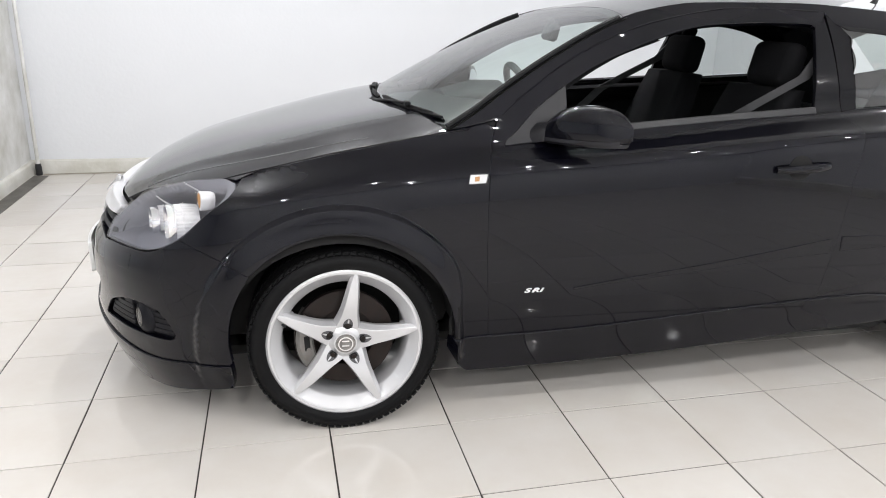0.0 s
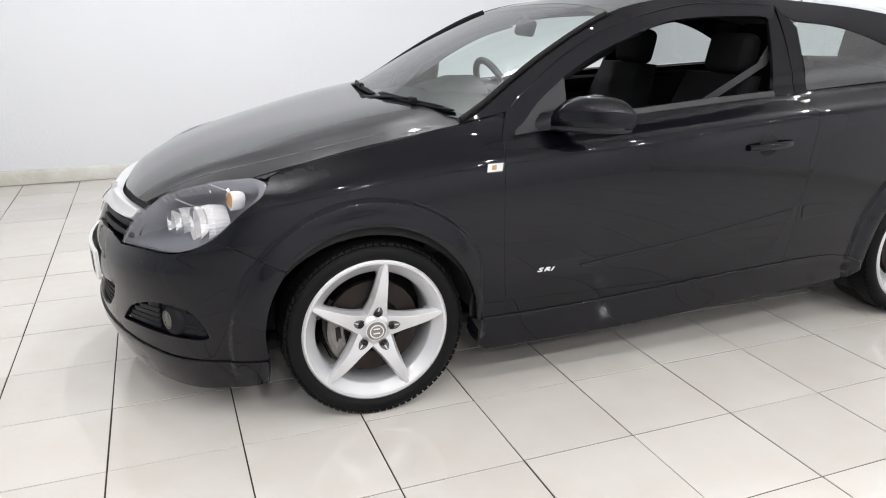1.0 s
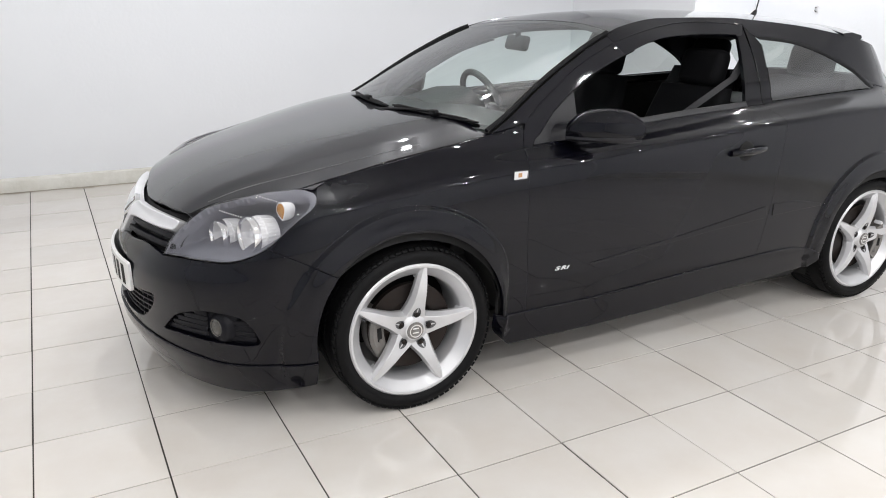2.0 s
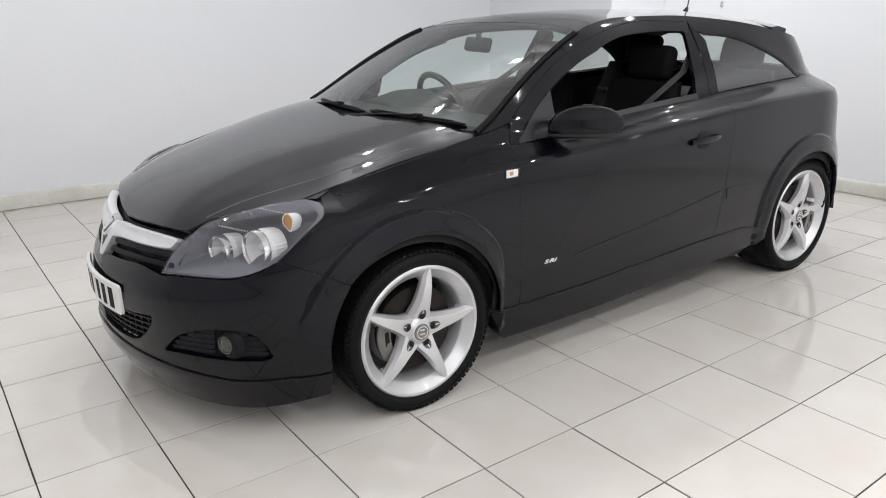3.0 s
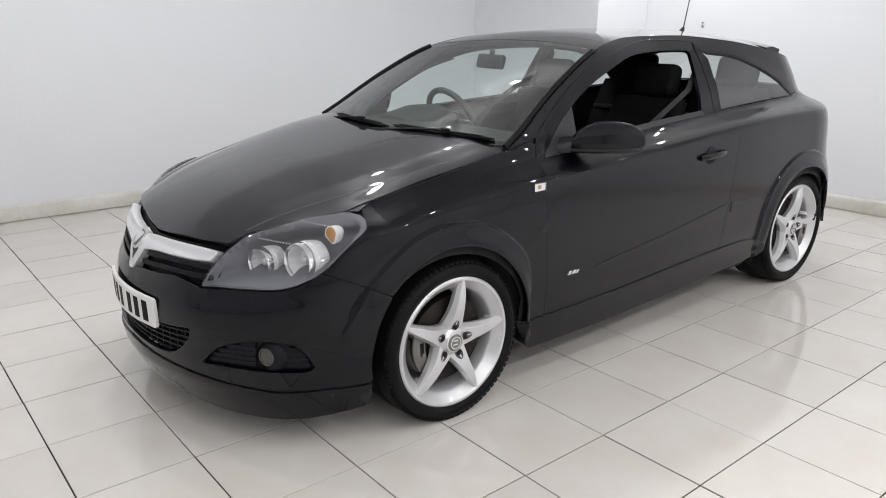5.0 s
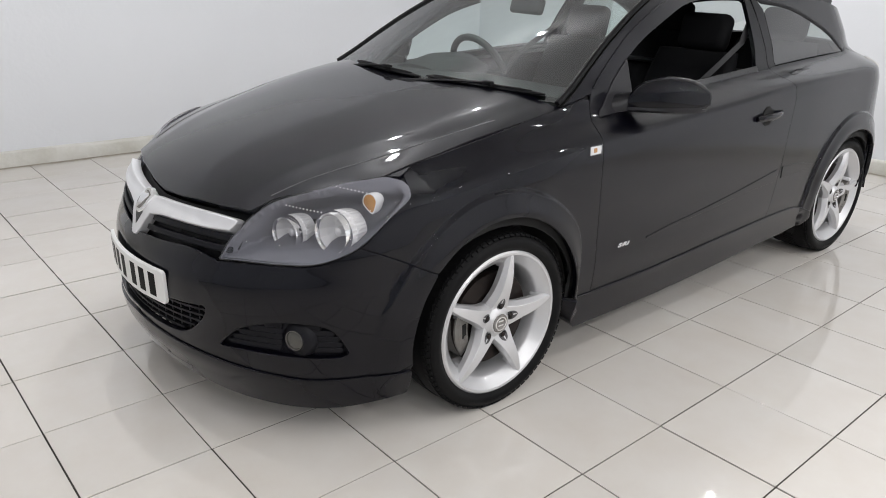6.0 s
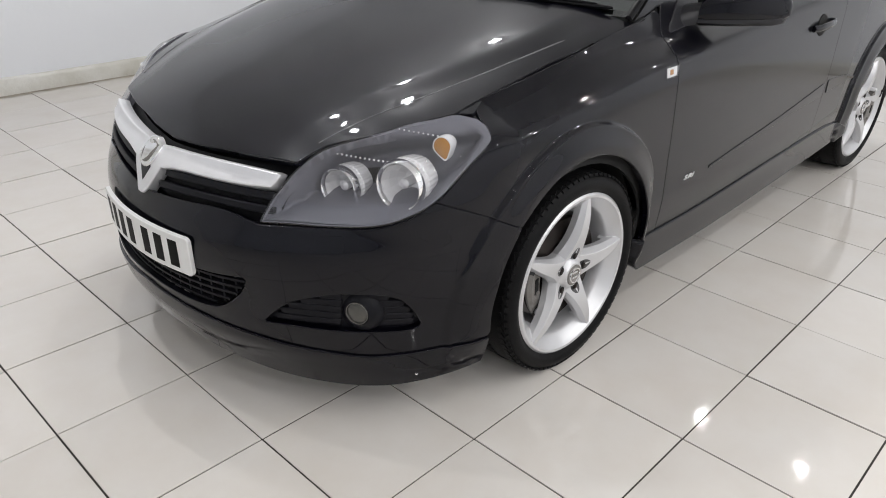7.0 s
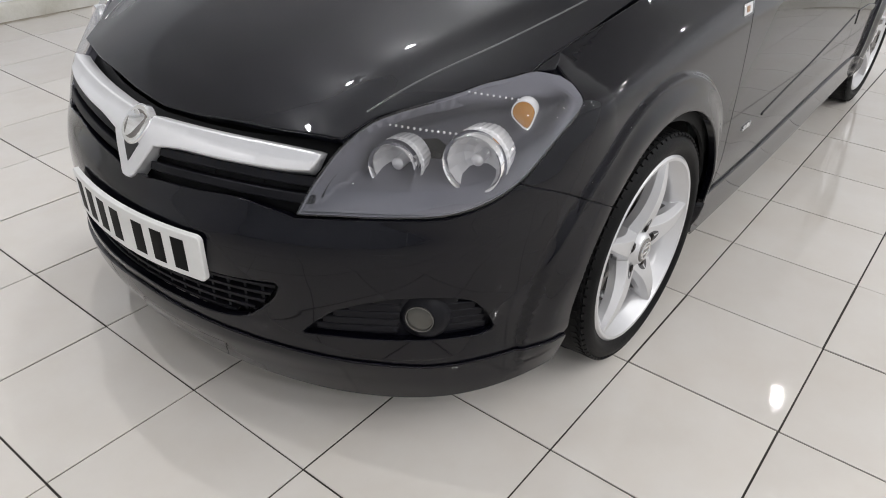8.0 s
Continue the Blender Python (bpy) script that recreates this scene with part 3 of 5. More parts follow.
door_low = join(shifted(front_shut[:-6], 0.006), belt_line, shifted(rear_shut[::-1], -0.004)[1:], [(1.755, 0.300), (0.507, 0.300)])
doors = panel("door", side, door_low, PAINT, car, both=True, cell=0.0135, guides=FRONT_LIP + crease_lines(0.5, 1.87))
quarter = join(rear_shut, [(1.886, 1.038)], sm([(1.95, 1.046), (2.33, 1.066), (2.69, 1.083)]), sm([(2.73, 1.098), (2.84, 1.075), (2.93, 1.03)]),
               sm([(2.93, 1.03), (3.0, 0.93), (3.03, 0.80), (3.03, 0.66)]), sm([(3.03, 0.64), (2.93, 0.60), (2.888, 0.59)]), arc(REAR_ARCH[0], REAR_ARCH[2], 46, 180, 28, REAR_ARCH[1]), [(2.21, 0.300), (1.765, 0.300)])
panel("rear_wing", side, quarter, PAINT, car, both=True, cell=0.0125, guides=REAR_LIP + crease_lines(1.83, 2.9))

# door frame, pillars and rails
frame_in = sm([(0.60, 0.985), (0.68, 1.06), (0.789, 1.137), (0.965, 1.228), (1.259, 1.322), (1.515, 1.347), (1.78, 1.349), (1.818, 1.335)])
frame_out = sm([(0.537, 1.024), (0.635, 1.101), (0.842, 1.234), (1.082, 1.329), (1.408, 1.388), (1.647, 1.396), (1.868, 1.388)])
b_in = sm([(1.818, 1.335), (1.794, 1.205), (1.764, 1.036)])
panel("window_frame", side, join(sm([(0.520, 0.945), (0.531, 0.99), (0.546, 1.026)]), frame_out[1:], [(1.845, 1.34)], frame_in[::-1][2:], sm([(0.575, 0.965), (0.560, 0.944)])), PAINT, car, both=True, cell=0.02, rim=0.004)
panel("door_pillar", side, join(b_in, [(1.873, 1.039)], sm([(1.873, 1.039), (1.873, 1.25), (1.862, 1.374)]), [(1.85, 1.345)]), PILLAR, car, both=True, cell=0.025, rim=0.002, label="satin black door pillar trim")
panel("body_pillar", side, join(sm([(1.879, 1.041), (1.882, 1.25), (1.876, 1.378)]), sm([(1.90, 1.35), (1.925, 1.334)]), sm([(1.955, 1.30), (1.945, 1.18), (1.938, 1.048)])), PILLAR, car, both=True, cell=0.025, rim=0.002, label="satin black body pillar trim")
quarter_edge = sm([(1.957, 1.325), (2.161, 1.305), (2.341, 1.259), (2.55, 1.171), (2.675, 1.089)])
quarter_out = sm([(1.928, 1.339), (2.161, 1.319), (2.341, 1.275), (2.563, 1.182), (2.70, 1.088)])
panel("quarter_window", side, join(sm([(1.944, 1.052), (1.952, 1.18), (1.962, 1.30)]), quarter_out, sm([(2.695, 1.089), (2.33, 1.074), (1.944, 1.052)])), TINTED, car, both=True, cell=0.03, rim=0.001, depth=0.004, label="tinted rear side window")
panel("window_seal", side, join(quarter_edge, [(2.697, 1.0905)], quarter_out[::-1]), BLACK, car, both=True, cell=0.02, rim=0.001, depth=0.004, lift=0.002)
rail = [Vector((x, rail_z(x))) for x in [0.37 + 0.05 * i for i in range(50)]]
# added black filler behind the panel gap, so that it reads as a dark seam
panel("pillar_gap_filler", side, join([(0.36, 0.955), (0.56, 0.985), (0.57, 1.06), (0.50, 1.04), (0.40, 1.015), (0.36, 1.0)]), BLACK, car, both=True, cell=0.03, lift=-0.010, rim=0.0, depth=0.004, label="black filler that darkens the gap under the windscreen pillar")
panel("roof_rail", side, join([Vector((q[0], q[1])) for q in rail if q[0] <= 1.88], [(1.9, rail_z(1.9))], [(1.9, 1.352), (1.872, 1.393)], frame_out[::-1][1:], [(0.531, 1.028), (0.50, 1.02), (0.44, 1.008), (0.385, 0.999)]), PAINT, car, both=True, cell=0.02, rim=0.004, depth=0.012)
panel("rear_pillar", side, join([(1.9, rail_z(1.9))], [q for q in rail if q[0] > 1.91], sm([(2.84, 1.27), (2.92, 1.17), (2.96, 1.06)]), [(2.93, 1.035)], sm([(2.84, 1.079), (2.73, 1.102), (2.703, 1.09)]), quarter_out[::-1][1:], [(1.9, 1.352)]), PAINT, car, both=True, cell=0.025, rim=0.001, depth=0.01)
for s in (1, -1):
    rim_line = [Vector(side(q[0], q[1] + 0.001)) + Vector((0, -0.0005, 0)) for q in frame_out[2:-1]]
    part("frame_seam", tube([Vector((q[0], s * q[1], q[2])) for q in rim_line], 0.0028, 8), PAINT, car)
panel("mirror_sail", side, join(sm([(0.562, 0.947), (0.572, 0.962), (0.605, 0.985), (0.68, 1.057), (0.785, 1.130)]), [(0.782, 0.964)], [(0.66, 0.955)]), SAIL, car, both=True, cell=0.02, lift=0.004, label="satin grey-black triangular mirror base")
panel("belt_moulding", side, join([(0.79, 0.966), (1.03, 0.989), (1.43, 1.016), (1.764, 1.034)], [(1.764, 1.052), (1.43, 1.034), (1.03, 1.006), (0.79, 0.982)]), SATIN, car, both=True, cell=0.02, lift=0.004, rim=0.004, label="black rubber window seal")

# roof, windscreen, bonnet
roof_top = [Vector((roof_front(u), u)) for u in [-0.995 + 1.99 * i / 24 for i in range(25)]]
panel("roof_skin", roof, join(roof_top, [(2.0, 0.995), (2.8, 0.98)], [(2.86, 0.6), (2.88, 0.0), (2.86, -0.6)], [(2.8, -0.98), (2.0, -0.995)]), PAINT, car, cell=0.04, stretch=(1, 0.55))
panel("windscreen", screen, join([(-0.995, 0.0), (0.995, 0.0), (0.995, 0.99), (-0.995, 0.99)]), WINDSCREEN, car, cell=0.045, stretch=(0.65, 1.0), rim=0.001, depth=0.004, label="clear windscreen glass")
panel("screen_border", screen, join([(-1.012, -0.02), (1.012, -0.02), (1.012, 1.01), (-1.012, 1.01)]), INK, car, cell=0.03, stretch=(0.65, 1.0), rim=0.001, depth=0.003, lift=-0.004,
      holes=[join(sm([(-0.968, 0.04), (-0.966, 0.5), (-0.955, 0.945)]), sm([(-0.5, 0.955), (0.0, 0.96), (0.5, 0.955)]), sm([(0.955, 0.945), (0.966, 0.5), (0.968, 0.04)]), sm([(0.5, 0.045), (0.0, 0.05), (-0.5, 0.045)]))])
hood_front_half = [(-0.766, 0.0), (-0.756, -0.12), (-0.740, -0.22), (-0.718, -0.345), (-0.680, -0.475)]
lamp_top = [nose(*q) for q in sm([(0.438, 0.760), (0.476, 0.784), (0.560, 0.810), (0.686, 0.832), (0.800, 0.843), (0.903, 0.848), (0.978, 0.841)])]
half = [Vector(q) for q in sm(hood_front_half)] + [Vector((q[0] + 0.004, q[1] + 0.004)) for q in lamp_top[4:] if q[1] > -0.690]
half += [Vector((x, -hood_edge(x) + 0.0015)) for x in (-0.25, -0.18, -0.1, 0.0, 0.1, 0.2, 0.3, 0.38, 0.44)]
half += [Vector(q) for q in sm([(0.44, -0.703), (0.385, -0.655), (0.305, -0.50), (0.248, -0.30), (0.222, 0.0)])]
bonnet = join(half, [Vector((q[0], -q[1])) for q in half[::-1]])


def bonnet_skin(x, y):
    """The bonnet, lifted a little where it runs along the head lamps."""
    near = ramp(-0.72, -0.50, x) * (1 - ramp(-0.50, -0.12, x))
    return hood(x, y) + Vector((0, 0, 0.012 * near * ramp(0.30, 0.66, abs(y))))


tip_line = [Vector((q[0] + 0.004, q[1] + 0.004)) for q in lamp_top if -0.724 < q[1] < -0.694]
panel("wing_corner", bonnet_skin, join(tip_line, [(-0.283, -0.7085), (-0.258, -0.6975)]), PAINT, car, both=True, cell=0.008, lift=-0.001, rim=0.002, depth=0.008)
panel("wing_lip", nose, join([(0.962, 0.848), (0.978, 0.8455), (0.989, 0.838), (0.991, 0.828), (1.03, 0.82), (1.099, 0.82), (1.099, 0.866), (1.03, 0.864), (0.965, 0.857)]), PAINT, car, both=True, cell=0.012, lift=-0.007, rim=0.001, depth=0.006)
panel("bonnet", bonnet_skin, bonnet, PAINT, car, cell=0.02, rim=0.004)


def cowl(u, v):
    a = Vector((0.235 + 0.175 * abs(u) ** 2.2, 0.70 * u, 0.992 - 0.03 * abs(u) ** 2.4))
    return a + Vector((0.06 * v - 0.01, 0, 0.03 * v - 0.030))


panel("scuttle_panel", cowl, join([(-1, -1.0), (1, -1.0), (1, 1.1), (-1, 1.1)]), SATIN, car, cell=0.05, stretch=(0.7, 0.1), rim=0.002, label="black plastic scuttle below the windscreen")

for s in (-1, 1):
    part("screen_trim", tube([(x, s * (rail_y(x) * 0.995 - 0.004), rail_z(x) + 0.002) for x in [0.37 + 0.045 * i for i in range(15)]], 0.011, 8), BLACK, car, "black trim strip along the windscreen pillar")
swage = sm([(-0.615, -0.482), (-0.51, -0.521), (-0.40, -0.560), (-0.28, -0.594), (-0.06, -0.640), (0.12, -0.668)])
for s in (1, -1):
    # thin bead in the paler paint draws the light line on the crease
    part("swage_line", tube([Vector(bonnet_skin(q[0], s * q[1])) + Vector((0, 0, -0.0010)) for q in swage], [0.0026] * (len(swage) - 1) + [0.001], 12), CREASE_GLINT, car)

# bumper, splitter, skirts
low_edge = sm([(0.983, 0.263), (0.832, 0.252), (0.666, 0.243), (0.566, 0.252), (0.454, 0.263), (0.284, 0.281), (0.0, 0.306)], 5)
arch_front = [nx((0.354 + 0.028 * i / 14) * math.cos(radians(186 - 3.5 * i)), HUB + (0.354 + 0.028 * i / 14) * math.sin(radians(186 - 3.5 * i))) for i in range(15)]
bump_half = [Vector((0.0, 0.578)), Vector((0.049, 0.579))] + sm([(0.062, 0.583), (0.158, 0.592), (0.263, 0.602), (0.363, 0.589)], 5) + sm([(0.373, 0.585), (0.452, 0.594), (0.551, 0.600), (0.656, 0.606), (0.733, 0.629), (0.795, 0.664)], 5)
bump_half += sm([(0.802, 0.667), (0.915, 0.632), (1.062, 0.571)], 4) + [Vector(q) for q in arch_front[::-1][1:]] + low_edge
bumper = join(bump_half, [Vector((-q[0], q[1])) for q in bump_half[::-1]])
fog_hole = join(sm([(0.396, 0.323), (0.432, 0.366), (0.478, 0.402), (0.584, 0.434), (0.709, 0.429), (0.762, 0.393), (0.796, 0.338)], 5), sm([(0.789, 0.326), (0.748, 0.316), (0.613, 0.316), (0.478, 0.319), (0.404, 0.317)], 5))
lower_half = sm([(0.0, 0.430), (0.207, 0.427), (0.347, 0.442)], 4) + sm([(0.356, 0.431), (0.339, 0.389), (0.282, 0.331), (0.213, 0.314), (0.087, 0.315), (0.0, 0.319)], 4)
lower_hole = join(lower_half, [Vector((-q[0], q[1])) for q in lower_half[::-1]])
flip = lambda line: [Vector((-q[0], q[1])) for q in line]
panel("front_bumper", nose, bumper, PAINT, car, holes=[lower_hole, fog_hole, flip(fog_hole)], cell=0.012, rim=0.003)
split_half = shifted(low_edge[::-1], 0, -0.006) + sm([(0.986, 0.253), (0.986, 0.209), (0.980, 0.171)], 4) + sm([(0.980, 0.171), (0.839, 0.150), (0.689, 0.129), (0.532, 0.125), (0.317, 0.135), (0.0, 0.178)], 4)
panel("splitter", nose, join(split_half, flip(split_half[::-1])), PAINT, car, cell=0.014, lift=0.007, depth=0.03, rim=0.004)
skirt = join(sm([(0.402, 0.299), (0.46, 0.298), (0.86, 0.307), (1.48, 0.346), (1.95, 0.368), (2.12, 0.352)]), [(2.19, 0.325), (2.20, 0.29)], sm([(2.15, 0.262), (1.95, 0.246), (1.08, 0.190), (0.50, 0.177), (0.43, 0.180)]), [(0.408, 0.20), (0.399, 0.25)])
panel("side_skirt", side, skirt, PAINT, car, both=True, cell=0.025, lift=0.008, depth=0.05, rim=0.007)

for s in (1, -1):
    panel("washer_cap", nose, [Vector((s * q[0], q[1])) for q in join(sm([(0.519, 0.582), (0.552, 0.585), (0.585, 0.586)]), [(0.590, 0.536), (0.522, 0.534)])], PAINT, car, cell=0.02, lift=0.0004, rim=0.0015, depth=0.002)

# rear end
tail_half = [Vector(q) for q in [(0.0, 0.66), (0.5, 0.66), (0.80, 0.655), (0.90, 0.60)]] + [Vector((0.93, 0.45)), Vector((0.93, 0.34)), Vector((0.80, 0.31)), Vector((0.0, 0.29))]
panel("rear_bumper", tail, join(tail_half, flip(tail_half[::-1])), PAINT, car, cell=0.04)


panel("rear_bumper_corner", side, join(sm([(3.035, 0.655), (2.93, 0.595), (2.89, 0.582)]), arc(REAR_ARCH[0], REAR_ARCH[2] + 0.004, 44, 0, 16, REAR_ARCH[1]), [(3.0, 0.31), (3.2, 0.31)], [(3.2, 0.64), (3.1, 0.655)]), PAINT, car, both=True, cell=0.02, guides=REAR_LIP)
gate_half = [Vector(q) for q in [(0.0, 1.12), (0.55, 1.11), (0.60, 1.0), (0.62, 0.68), (0.0, 0.668)]]
panel("tailgate", tail, join(gate_half, flip(gate_half[::-1])), PAINT, car, cell=0.05)
panel("boot_trim", tail, join([(0.50, 1.13), (0.76, 1.09), (0.87, 0.92), (0.83, 0.74), (0.52, 0.74)]), TRIM, car, cell=0.05, both=True, lift=-0.03, rim=0.0, depth=0.004)
panel("tail_lamp", tail, join([(0.56, 1.10), (0.74, 1.06), (0.83, 0.92), (0.80, 0.78), (0.625, 0.80), (0.605, 1.0)]), RED, car, cell=0.03, both=True, label="red and clear tail lamp")


panel("side_lamp_lens", side, join(sm([(2.905, 1.046), (2.94, 1.046), (2.985, 1.0)]), sm([(3.05, 0.92), (3.075, 0.80), (3.04, 0.79)]), sm([(3.0, 0.84), (2.965, 0.94), (2.905, 1.046)])), PLATE, car, cell=0.02, both=True, lift=0.006, rim=0.004, label="pale clear tail lamp corner")


def rear_screen(u, v):
    return Vector((2.87 + 0.28 * v - 0.10 * u * u, (0.50 + 0.03 * v) * u, 1.365 - 0.25 * v - 0.03 * u * u))


panel("rear_window", rear_screen, join([(-0.97, 0.06), (0.97, 0.06), (0.97, 1.0), (-0.97, 1.0)]), TINTED, car, cell=0.05, stretch=(0.6, 0.4), rim=0.001, depth=0.004, label="tinted rear window")
spoiler_rows = []
for i in range(17):
    u = -1 + i / 8
    c = Vector((2.760 - 0.10 * abs(u) ** 3, 0.535 * u, 1.384 - 0.045 * u * u))
    spoiler_rows.append([c + Vector(q) for q in ((-0.10, 0, 0.012), (-0.03, 0, 0.018), (0.045, 0, 0.004), (0.055, 0, -0.006), (0.045, 0, -0.022), (-0.08, 0, -0.014))])
part("roof_spoiler", lofted(spoiler_rows), PAINT, car, "black roof spoiler")

# dark shell within, floor pan and wheel housings
shell = join([(-0.30, 0.84), (0.45, 0.97), (0.6, 0.93), (1.8, 1.0), (2.6, 1.05), (2.9, 0.95), (2.99, 0.6), (3.0, 0.42)], arc(WHEELBASE, 0.41, 22, 180, 20, 0.25), [(2.1, 0.2), (0.5, 0.2)], arc(0, 0.41, 0, 150, 20, 0.25), [(-0.42, 0.62)])
panel("inner_side", side, shell, DARK, car, both=True, cell=0.06, lift=-0.035, rim=0.0, depth=0.01)
part("floor_pan", box(-0.55, 3.15, -0.62, 0.62, 0.19, 0.23, 0.01), DARK, car)
part("engine_cover", box(-0.52, 0.42, -0.60, 0.60, 0.24, 0.70, 0.05), DARK, car)
panel("radiator_backing", nose, join([(-0.8, 0.2), (0.8, 0.2), (0.8, 0.56), (0.37, 0.58), (0.36, 0.70), (-0.36, 0.70), (-0.37, 0.58), (-0.8, 0.56)]), DARK, car, cell=0.06, lift=-0.075, rim=0)
for cx in (0.0, WHEELBASE):
    for s in (-1, 1):
        rows = []
        for y in (0.80, 0.46):
            rows.append([Vector((cx + 0.405 * math.cos(a), s * y, HUB - 0.03 + 0.405 * math.sin(a))) for a in [math.pi * (i / 20 * 1.06 + 0.02) for i in range(21)]])
        bm = bmesh.new()
        made = [[bm.verts.new(q) for q in row] for row in rows]
        for k in range(20):
            bm.faces.new((made[0][k], made[0][k + 1], made[1][k + 1], made[1][k]))
        bm.faces.new(made[1])
        part("wheel_housing", bm, DARK, car)

# ---- wheels ----
TYRE, RIM = 0.318, 0.257


def build_wheel(m):
    """A five-spoke alloy wheel; its outer face looks along -y, its centre at 0."""
    w = new("wheel")
    w.parent = car
    w.matrix_basis = m
    tagged(w, "silver five-spoke alloy wheel with low-profile tyre")
    prof = [(RIM - 0.012, 0.0), (RIM + 0.002, -0.004), (RIM + 0.010, -0.012), (RIM + 0.024, -0.017), (TYRE - 0.022, -0.012), (TYRE - 0.010, 0.0), (TYRE - 0.004, 0.016), (TYRE - 0.001, 0.045)]
    tyre = part("tyre", turned(prof + [(TYRE, 0.11)] + [(r, 0.215 - d) for r, d in prof[::-1]], 96), RUBBER, w, "black low-profile rubber tyre")
    bm = bmesh.new()
    for k in range(80):
        a = 2 * math.pi * k / 80
        for d0, d1, turn in ((0.008, 0.062, 0.35), (0.078, 0.138, -0.3), (0.154, 0.208, 0.35)):
            geo = bmesh.ops.create_cube(bm, size=1, matrix=Matrix.Rotation(a, 4, "Y") @ Matrix.Translation((TYRE - (0.0065 if d0 < 0.05 or d1 > 0.2 else 0.0015), (d0 + d1) / 2, 0)) @ Matrix.Rotation(turn, 4, "X") @ Matrix.Diagonal((0.007, d1 - d0, 0.0185, 1)))
        for edge, tip in ((0.004, 0.75), (0.211, -0.75)):
            bmesh.ops.create_cube(bm, size=1, matrix=Matrix.Rotation(a + 0.02, 4, "Y") @ Matrix.Translation((TYRE - 0.0145, edge, 0)) @ Matrix.Rotation(tip, 4, "Z") @ Matrix.Diagonal((0.008, 0.024, 0.0180, 1)))
    tread = part("tread", bm, RUBBER, tyre)
    tagged(tread, kind="stuff")
    bm = turned([(RIM - 0.004, 0.004), (RIM, -0.004), (RIM - 0.006, -0.009), (RIM - 0.014, -0.008), (RIM - 0.019, -0.001), (RIM - 0.046, 0.022), (RIM - 0.052, 0.032), (RIM - 0.054, 0.07), (RIM - 0.054, 0.16), (RIM - 0.045, 0.19)], 96)
    part("rim", bm, SILVER, w)
    half = pchip([0.045, 0.075, 0.10, 0.14, 0.18, 0.215, 0.240, 0.2525], [0.038, 0.0305, 0.0245, 0.0195, 0.0155, 0.0110, 0.0058, 0.0012])
    lean = radians(9)

    def face(r):
        t = (r - 0.045) / (0.2525 - 0.045)
        return -0.005 - 0.010 * math.sin(math.pi * min(1, t * 1.1)) + 0.018 * (1 - t) ** 2

    for k in range(5):
        turn = Matrix.Rotation(2 * math.pi * k / 5 + lean, 4, "Y")
        rows = []
        for i in range(15):
            r = mixed(0.045, 0.2525, i / 14)
            w0, f0 = half(r), face(r)
            drop, flank = mixed(0.030, 0.012, i / 14), mixed(0.013, 0.006, i / 14)
            rows.append([Vector((q, d, r)) for q, d in ((-w0 + 0.0012, f0), (0.0, f0 - 0.0006), (w0 - 0.0012, f0), (w0, f0 + 0.001), (w0 + flank * 0.75, f0 + drop), (w0 + flank * 0.6, f0 + drop + 0.022), (-w0 - flank * 0.6, f0 + drop + 0.022), (-w0 - flank, f0 + drop), (-w0, f0 + 0.001))])
        spoke = part("spoke", lofted(rows), SILVER, w, m=turn, smooth=16)
        # web that carries the spoke's tip over to the rim
        rows = []
        for i in range(6):
            t = i / 5
            r = RIM - 0.066 + 0.056 * t
            wide = mixed(0.015, 0.050, t ** 1.9)
            f1 = mixed(0.016, 0.000, t)
            rows.append([Vector((q, d, r)) for q, d in ((-wide, f1 + 0.014), (-wide * 0.45, f1), (0, f1 - 0.002), (wide * 0.45, f1), (wide, f1 + 0.014), (wide, 0.05), (-wide, 0.05))])
        part("web", lofted(rows), SILVER, spoke, m=turn, smooth=20)
        # drop-shaped pocket round the wheel bolt: a raised plate, its shade put into the grey
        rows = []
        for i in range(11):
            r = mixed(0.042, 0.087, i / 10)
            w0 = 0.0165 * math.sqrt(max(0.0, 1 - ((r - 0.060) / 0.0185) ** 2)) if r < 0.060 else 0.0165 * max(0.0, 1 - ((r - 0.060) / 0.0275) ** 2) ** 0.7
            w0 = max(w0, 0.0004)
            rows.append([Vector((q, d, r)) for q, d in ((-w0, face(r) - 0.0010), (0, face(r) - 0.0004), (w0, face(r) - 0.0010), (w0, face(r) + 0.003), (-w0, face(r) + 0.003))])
        part("pocket_shade", lofted(rows), HOLLOW_SHADE, spoke, "raised drop-shaped plate, grey as a shaded hollow", m=turn, smooth=30)
        at = turn @ Matrix.Translation((0, face(0.060), 0.060))
        # flat dark disc paints the shaded hole round the bolt
        part("bolt_hole_shade", turned([(0.0130, -0.0022), (0.0125, -0.0016), (0.0005, -0.0014)], 18), DARK, w, m=at)
        part("wheel_bolt", turned([(0.0088, 0.004), (0.0088, -0.004), (0.0065, -0.0055), (0.0005, -0.0055)], 6), STEEL, w, "dull steel wheel bolt", m=at)
    part("hub", turned([(0.072, 0.04), (0.066, 0.020), (0.054, 0.012), (0.045, 0.008), (0.038, -0.002), (0.033, -0.003)], 48), SILVER, w)
    cap = part("centre_cap", turned([(0.033, -0.003), (0.031, -0.007), (0.026, -0.0065), (0.0005, -0.0065)], 32), ALLOY, w, "grey centre cap")
    part("cap_ring", turned([(0.026, -0.006), (0.025, -0.0095), (0.021, -0.0095), (0.020, -0.006)], 32), MIRROR, cap)
    for q in (-0.010, 0.006):
        part("cap_mark", box(-0.012, 0.012, -0.0085, -0.006, q, q + 0.006, 0.001, 1), MIRROR, cap)
    part("brake_disc", turned([(0.10, 0.050), (0.165, 0.050), (0.165, 0.072), (0.10, 0.072), (0.07, 0.062), (0.0005, 0.062)], 64), STEEL, w, "rust-tinged steel brake disc")
